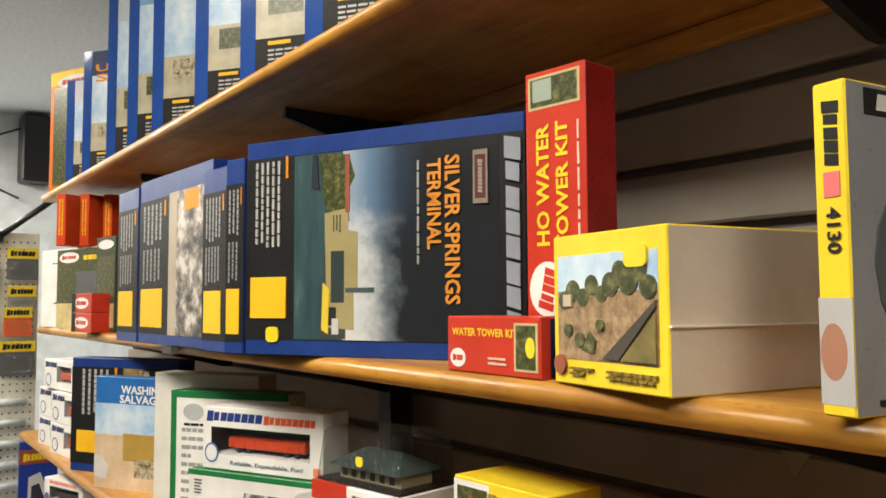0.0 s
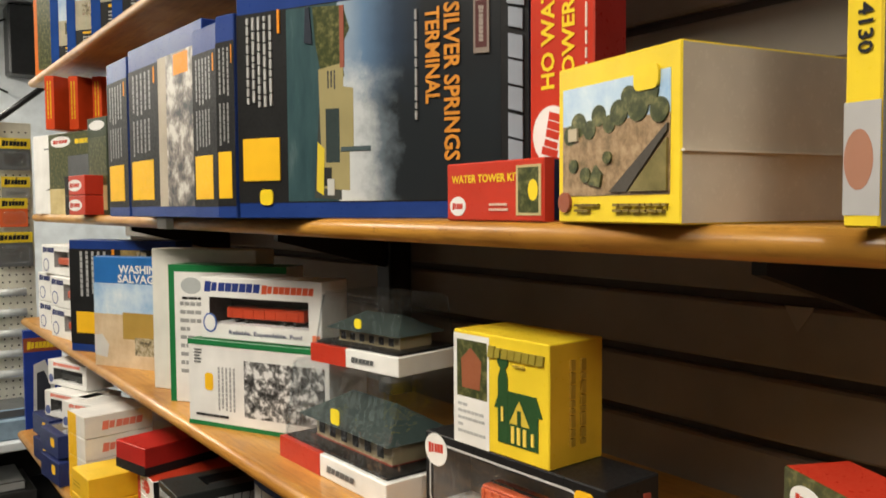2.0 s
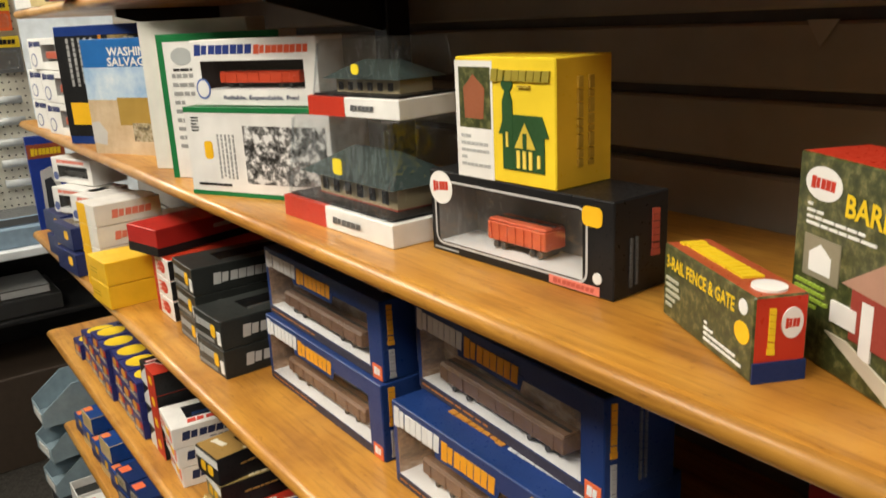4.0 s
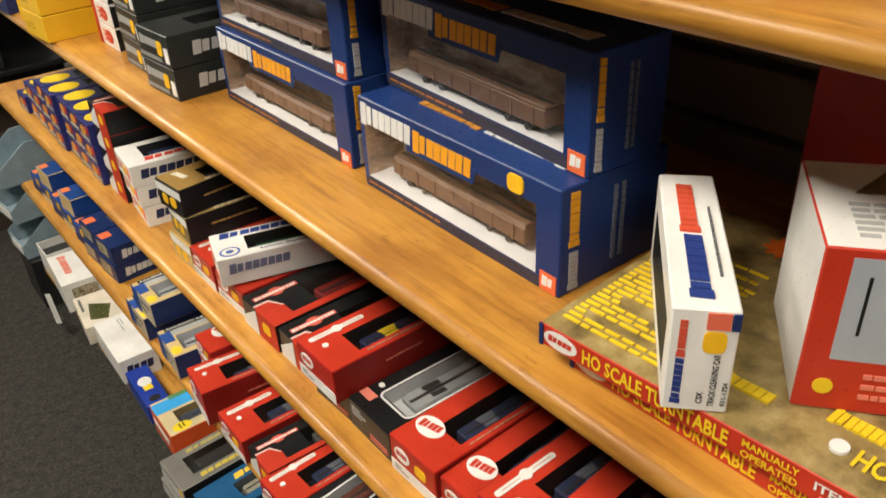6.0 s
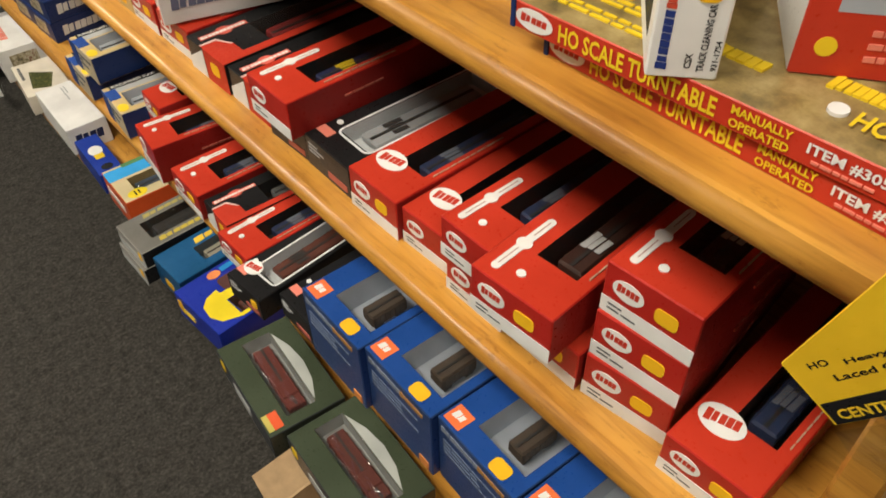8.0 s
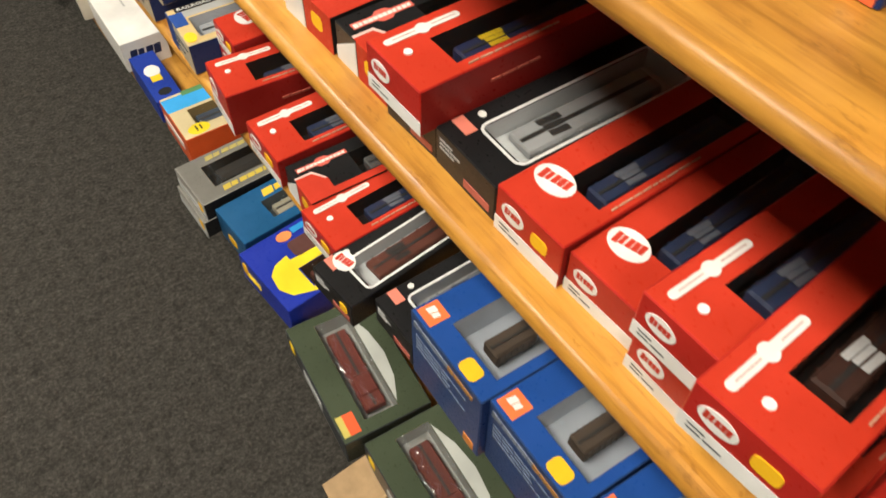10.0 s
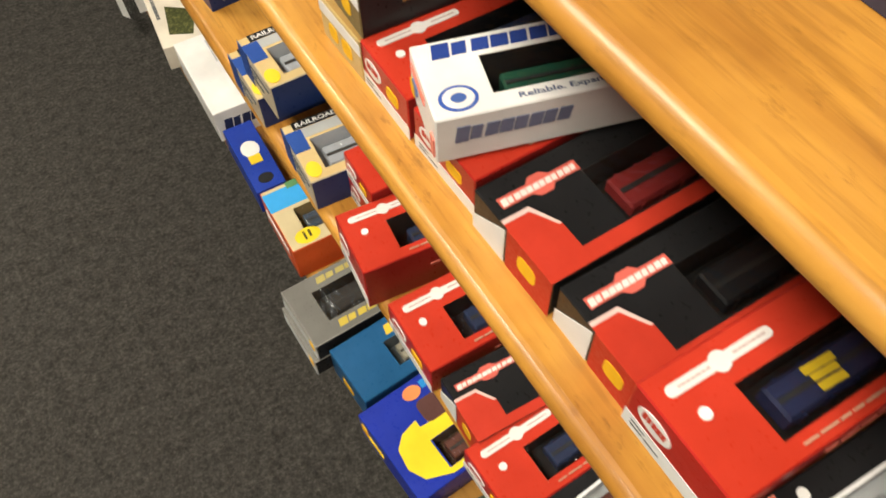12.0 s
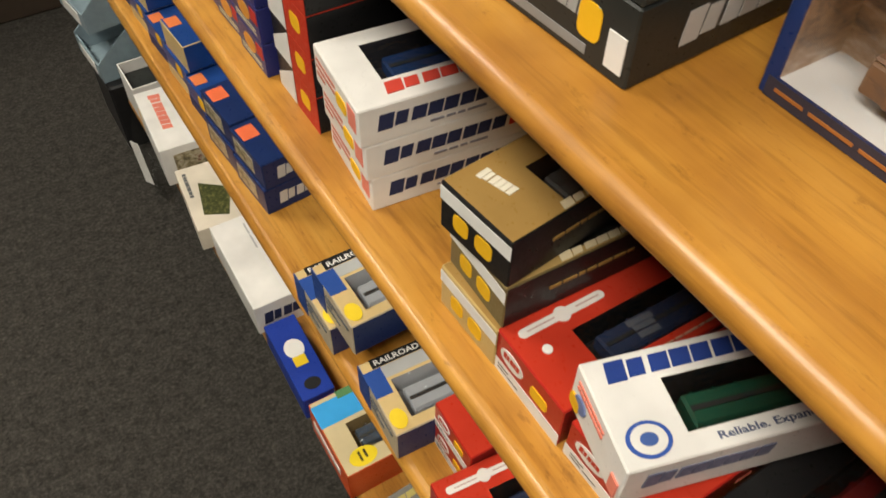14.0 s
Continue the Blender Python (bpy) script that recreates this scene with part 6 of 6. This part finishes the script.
# ---- far end: pegboard, packs, bins ----
bm = bmesh.new()
add_box(bm, -0.22, 3.25, 0.791, 0.545, 3.27, 1.86, 0)
peg = tagged(part("pegboard", bm, PEG), "cream perforated pegboard display panel", "pegboard")
bm = bmesh.new()
for i in range(34):
    for j in range(41):
        x0, z0 = -0.205 + i * 0.0222, 0.81 + j * 0.0254
        vs = [bm.verts.new((x0 + 0.0035 * math.cos(a * math.tau / 6), 3.2488, z0 + 0.0035 * math.sin(a * math.tau / 6))) for a in range(6)]
        bm.faces.new(vs)
tagged(part("peg_hole", bm, plain("hole_dark", (0.02, 0.02, 0.02), 0.8), peg), "", "", "", "stuff")
for i, (x, z, w, h, col) in enumerate(((0.485, 1.80, 0.10, 0.11, GREY), (0.485, 1.665, 0.09, 0.075, (0.25, 0.24, 0.22)), (0.475, 1.59, 0.09, 0.10, (0.7, 0.12, 0.03)), (0.475, 1.47, 0.115, 0.12, GREY), (0.36, 1.78, 0.10, 0.12, GREY), (0.36, 1.6, 0.10, 0.11, (0.3, 0.3, 0.3)))):
    root = new("hanging_pack")
    root.location = (x, 3.21, z)
    tagged(root, "hanging parts pack with a yellow and black header", "pack", "hanging packs")
    bm = bmesh.new()
    add_box(bm, -w / 2, -0.002, -h, w / 2, 0.002, 0, 0, 0.0008)
    part("card", bm, paper(col), root)
    bm = bmesh.new()
    add_box(bm, -w / 2, -0.004, -0.035, w / 2, 0.003, 0.002, 0)
    part("header", bm, paper((0.75, 0.56, 0.03)), root, "yellow header")
    bm = bmesh.new()
    block_word(bm, lambda a, b, o: (a, -0.004 - o, b), 0, -0.017, w * 0.8, 0.02, 0, 0.0005, 7)
    part("header_print", bm, paper(BLACK), root)
    bm = bmesh.new()
    add_box(bm, -w * 0.4, -0.02, -h * 0.9, w * 0.4, -0.002, -0.045, 0, 0.006)
    part("blister", bm, BLISTER, root, "clear plastic bubble").visible_shadow = False
    bm = bmesh.new()
    add_tube(bm, (0, 0.045, -0.008), (0, -0.03, -0.004), 0.002)
    part("hook", bm, CHROME, root)
for j in range(5):
    for x in (0.32, 0.455):
        bm = bmesh.new()
        z = 1.26 - 0.072 * j
        add_tube(bm, (x - 0.05, 3.2, z), (x + 0.05, 3.2, z), 0.014, 12)
        add_tube(bm, (x, 3.2, z + 0.01), (x, 3.25, z + 0.014), 0.002, 6)
        tagged(part("tube_pack", bm, plain("pale_plastic", (0.5, 0.53, 0.54), 0.35)), "pale plastic tube of parts hanging on the pegboard", "pack", "tube packs")
# blue display pack with a white bottle shape
carton("display_pack", "large blue display card with a grey bottle-shaped print", (0.455, 2.97, 0.791), (0.115, 0.03, 0.36), -86, (0.015, 0.045, 0.30), None, None, [("orange_head", "front", "rect", (0.3, 0.07, 0.03), 0.0, 0.8, 1.0, 0.93), ("head_word", "front", "blocks", YELLOW, 0.5, 0.86, 0.8, 0.07, 0, 8), ("bottle_print", "front", "poly", (0.55, 0.56, 0.58), [(0.2, 0.1), (0.7, 0.1), (0.8, 0.5), (0.55, 0.72), (0.25, 0.68)]), ("bottle_dark", "front", "poly", (0.03, 0.035, 0.05), [(0.3, 0.2), (0.62, 0.2), (0.68, 0.48), (0.52, 0.62), (0.33, 0.6)])])
# dark counter behind
root = new("display_counter")
root.location = (0.0, 0, 0)
tagged(root, "dark low counter with blue trays on its open shelf", "counter")
for nm, q, mt in (("top", (-0.6, 2.95, 0.76, 0.75, 3.4, 0.79), PLASTER), ("base", (-0.6, 3.0, 0.0, 0.75, 3.4, 0.34), plain("dark_panel", (0.05, 0.035, 0.025), 0.5)), ("shelf", (-0.6, 3.0, 0.52, 0.75, 3.4, 0.54), METAL), ("back", (-0.6, 3.38, 0.34, 0.75, 3.4, 0.76), METAL)):
    bm = bmesh.new()
    add_box(bm, *q, 0, 0.004)
    part(nm, bm, mt, root)
for i in range(3):
    bm = bmesh.new()
    add_box(bm, -0.25 + 0.26 * i, 3.02, 0.541, -0.03 + 0.26 * i, 3.3, 0.60, 0, 0.004)
    add_box(bm, -0.22 + 0.26 * i, 3.05, 0.60, -0.06 + 0.26 * i, 3.27, 0.63, 1, 0.003)
    tagged(part("parts_tray", bm, [plain("dark_tray", (0.03, 0.03, 0.03), 0.4), paper(LGREY)]), "black parts tray with pale cards", "tray", "parts trays")
for i in range(2):
    bm = bmesh.new()
    add_box(bm, -0.2 + 0.4 * i, 2.98, 0.79, 0.1 + 0.4 * i, 3.2, 0.86, 0, 0.006)
    add_box(bm, -0.18 + 0.4 * i, 3.0, 0.86, 0.08 + 0.4 * i, 3.18, 0.89, 1, 0.003)
    tagged(part("parts_tray", bm, [plain("pale_blue_tray", (0.24, 0.34, 0.44), 0.4), paper(GREY)]), "pale blue parts tray on the counter", "tray", "parts trays")


def bin_thing(x, y, z, a):
    """An open-fronted stacking bin with a lowered front lip."""
    W, D, H, t = 0.14, 0.2, 0.113, 0.004
    bm = bmesh.new()
    add_box(bm, 0, 0, 0, W, D, t)
    add_box(bm, 0, D - t, t, W, D, H)
    add_box(bm, t, 0, t, W - t, t, H * 0.35)
    for u in (0, W - t):
        prof = [(0, t), (D - t, t), (D - t, H), (D * 0.45, H), (0, H * 0.4)]
        A, B = [bm.verts.new((u, p, q)) for p, q in prof], [bm.verts.new((u + t, p, q)) for p, q in prof]
        bm.faces.new(A[::-1])
        bm.faces.new(B)
        for i in range(5):
            bm.faces.new((A[i], A[(i + 1) % 5], B[(i + 1) % 5], B[i]))
    ob = tagged(part("storage_bin", bm, BINM), "grey-blue open plastic storage bin", "bin", "storage bins")
    bm = bmesh.new()
    add_box(bm, W * 0.2, -0.002, 0.008, W * 0.8, -0.0005, H * 0.3)
    part("label_card", bm, paper(WHITE), ob)
    ob.matrix_basis = pose(x, y, z, 0, 0, -90 + a)


for bx, by, bz, ba in ((0.275, 2.535, 0.166, 4), (0.272, 2.535, 0.280, 7), (0.280, 2.535, 0.394, 2)):
    bin_thing(bx, by, bz, ba)
box_thing("bin_stand", 0.285, 2.375, 0.0, 0.49, 2.545, 0.165, METAL, "dark low stand under the storage bins", "stand", bevel=0.004)
# speaker and cable high on the far wall
root = new("wall_speaker")
root.location = (0.86, 5.36, 2.53)
tagged(root, "small black wall loudspeaker with a hanging cable", "loudspeaker")
bm = bmesh.new()
add_box(bm, -0.09, -0.14, -0.2, 0.09, 0.04, 0.2, 0, 0.01)
part("cabinet", bm, METAL, root)
bm = bmesh.new()
pts = [(-0.09 - 0.3 * math.sin(math.pi * i / 12), -0.05, 0.12 - 0.42 * i / 12) for i in range(13)]
for p, q in zip(pts, pts[1:]):
    add_tube(bm, p, q, 0.006, 6)
part("cable", bm, METAL, root)
bm = bmesh.new()
add_tube(bm, (0.40, 3.235, 1.835), (0.66, 3.235, 2.05), 0.011)
add_tube(bm, (0.36, 3.235, 1.83), (0.42, 3.235, 1.845), 0.02)
tagged(part("lamp_arm", bm, METAL), "slanting black metal arm beside the pegboard", "arm")

# torn corner of a paper tag left in a groove of the slatwall
bm = bmesh.new()
slab(bm, [(0.438, 1.449), (0.470, 1.449), (0.455, 1.424)], lambda a, b, o: (WALL_X - 0.006 - o, a, b), 0.0, 0.0008)
tagged(part("paper_tag", bm, paper((0.36, 0.33, 0.29), 0.5)), "small torn grey paper corner stuck on the slatwall", "tag")

# open white box and a clear bag with a card tag at the far end of the lowest shelf
bm = bmesh.new()
W1, D1, H1, t1 = 0.095, 0.10, 0.085, 0.003
add_box(bm, 0, 0, 0, W1, D1, t1)
for q in ((0, 0, t1, W1, t1, H1), (0, D1 - t1, t1, W1, D1, H1), (0, t1, t1, t1, D1 - t1, H1), (W1 - t1, t1, t1, W1, D1 - t1, H1)):
    add_box(bm, *q)
open_box = tagged(part("open_box", bm, paper(WHITE, 0.4)), "open white card box at the end of the lowest shelf", "box")
open_box.matrix_basis = pose(0.314, 2.358, SG, 0, 0, -90)
bm = bmesh.new()
add_box(bm, 0.004, 0.004, H1 * 0.6, W1 - 0.004, D1 - 0.004, H1 * 0.72)
part("dark_contents", bm, paper(CHAR), open_box, "dark parts inside")
bm = bmesh.new()
rng = random.Random(11)
grid = [[bm.verts.new((0.309 - 0.012 * rng.random() - 0.02 * (i / 5) ** 2, 2.16 + 0.034 * k, 0.148 - 0.026 * i + 0.008 * rng.random())) for k in range(6)] for i in range(6)]
for i in range(5):
    for k in range(5):
        bm.faces.new((grid[i][k], grid[i][k + 1], grid[i + 1][k + 1], grid[i + 1][k]))
bag = tagged(part("plastic_bag", bm, BLISTER), "crumpled clear plastic bag hanging over the lowest shelf edge", "bag")
bag.visible_shadow = False
bm = bmesh.new()
vs = add_box(bm, -0.0005, -0.02, -0.045, 0.0005, 0.02, 0.045)
bm.transform(Matrix.Translation((0.283, 2.23, 0.080)) @ Matrix.Rotation(radians(-24), 4, "X") @ Matrix.Rotation(radians(12), 4, "Z"))
part("card_tag", bm, paper(WHITE), bag, "plain white card tag")
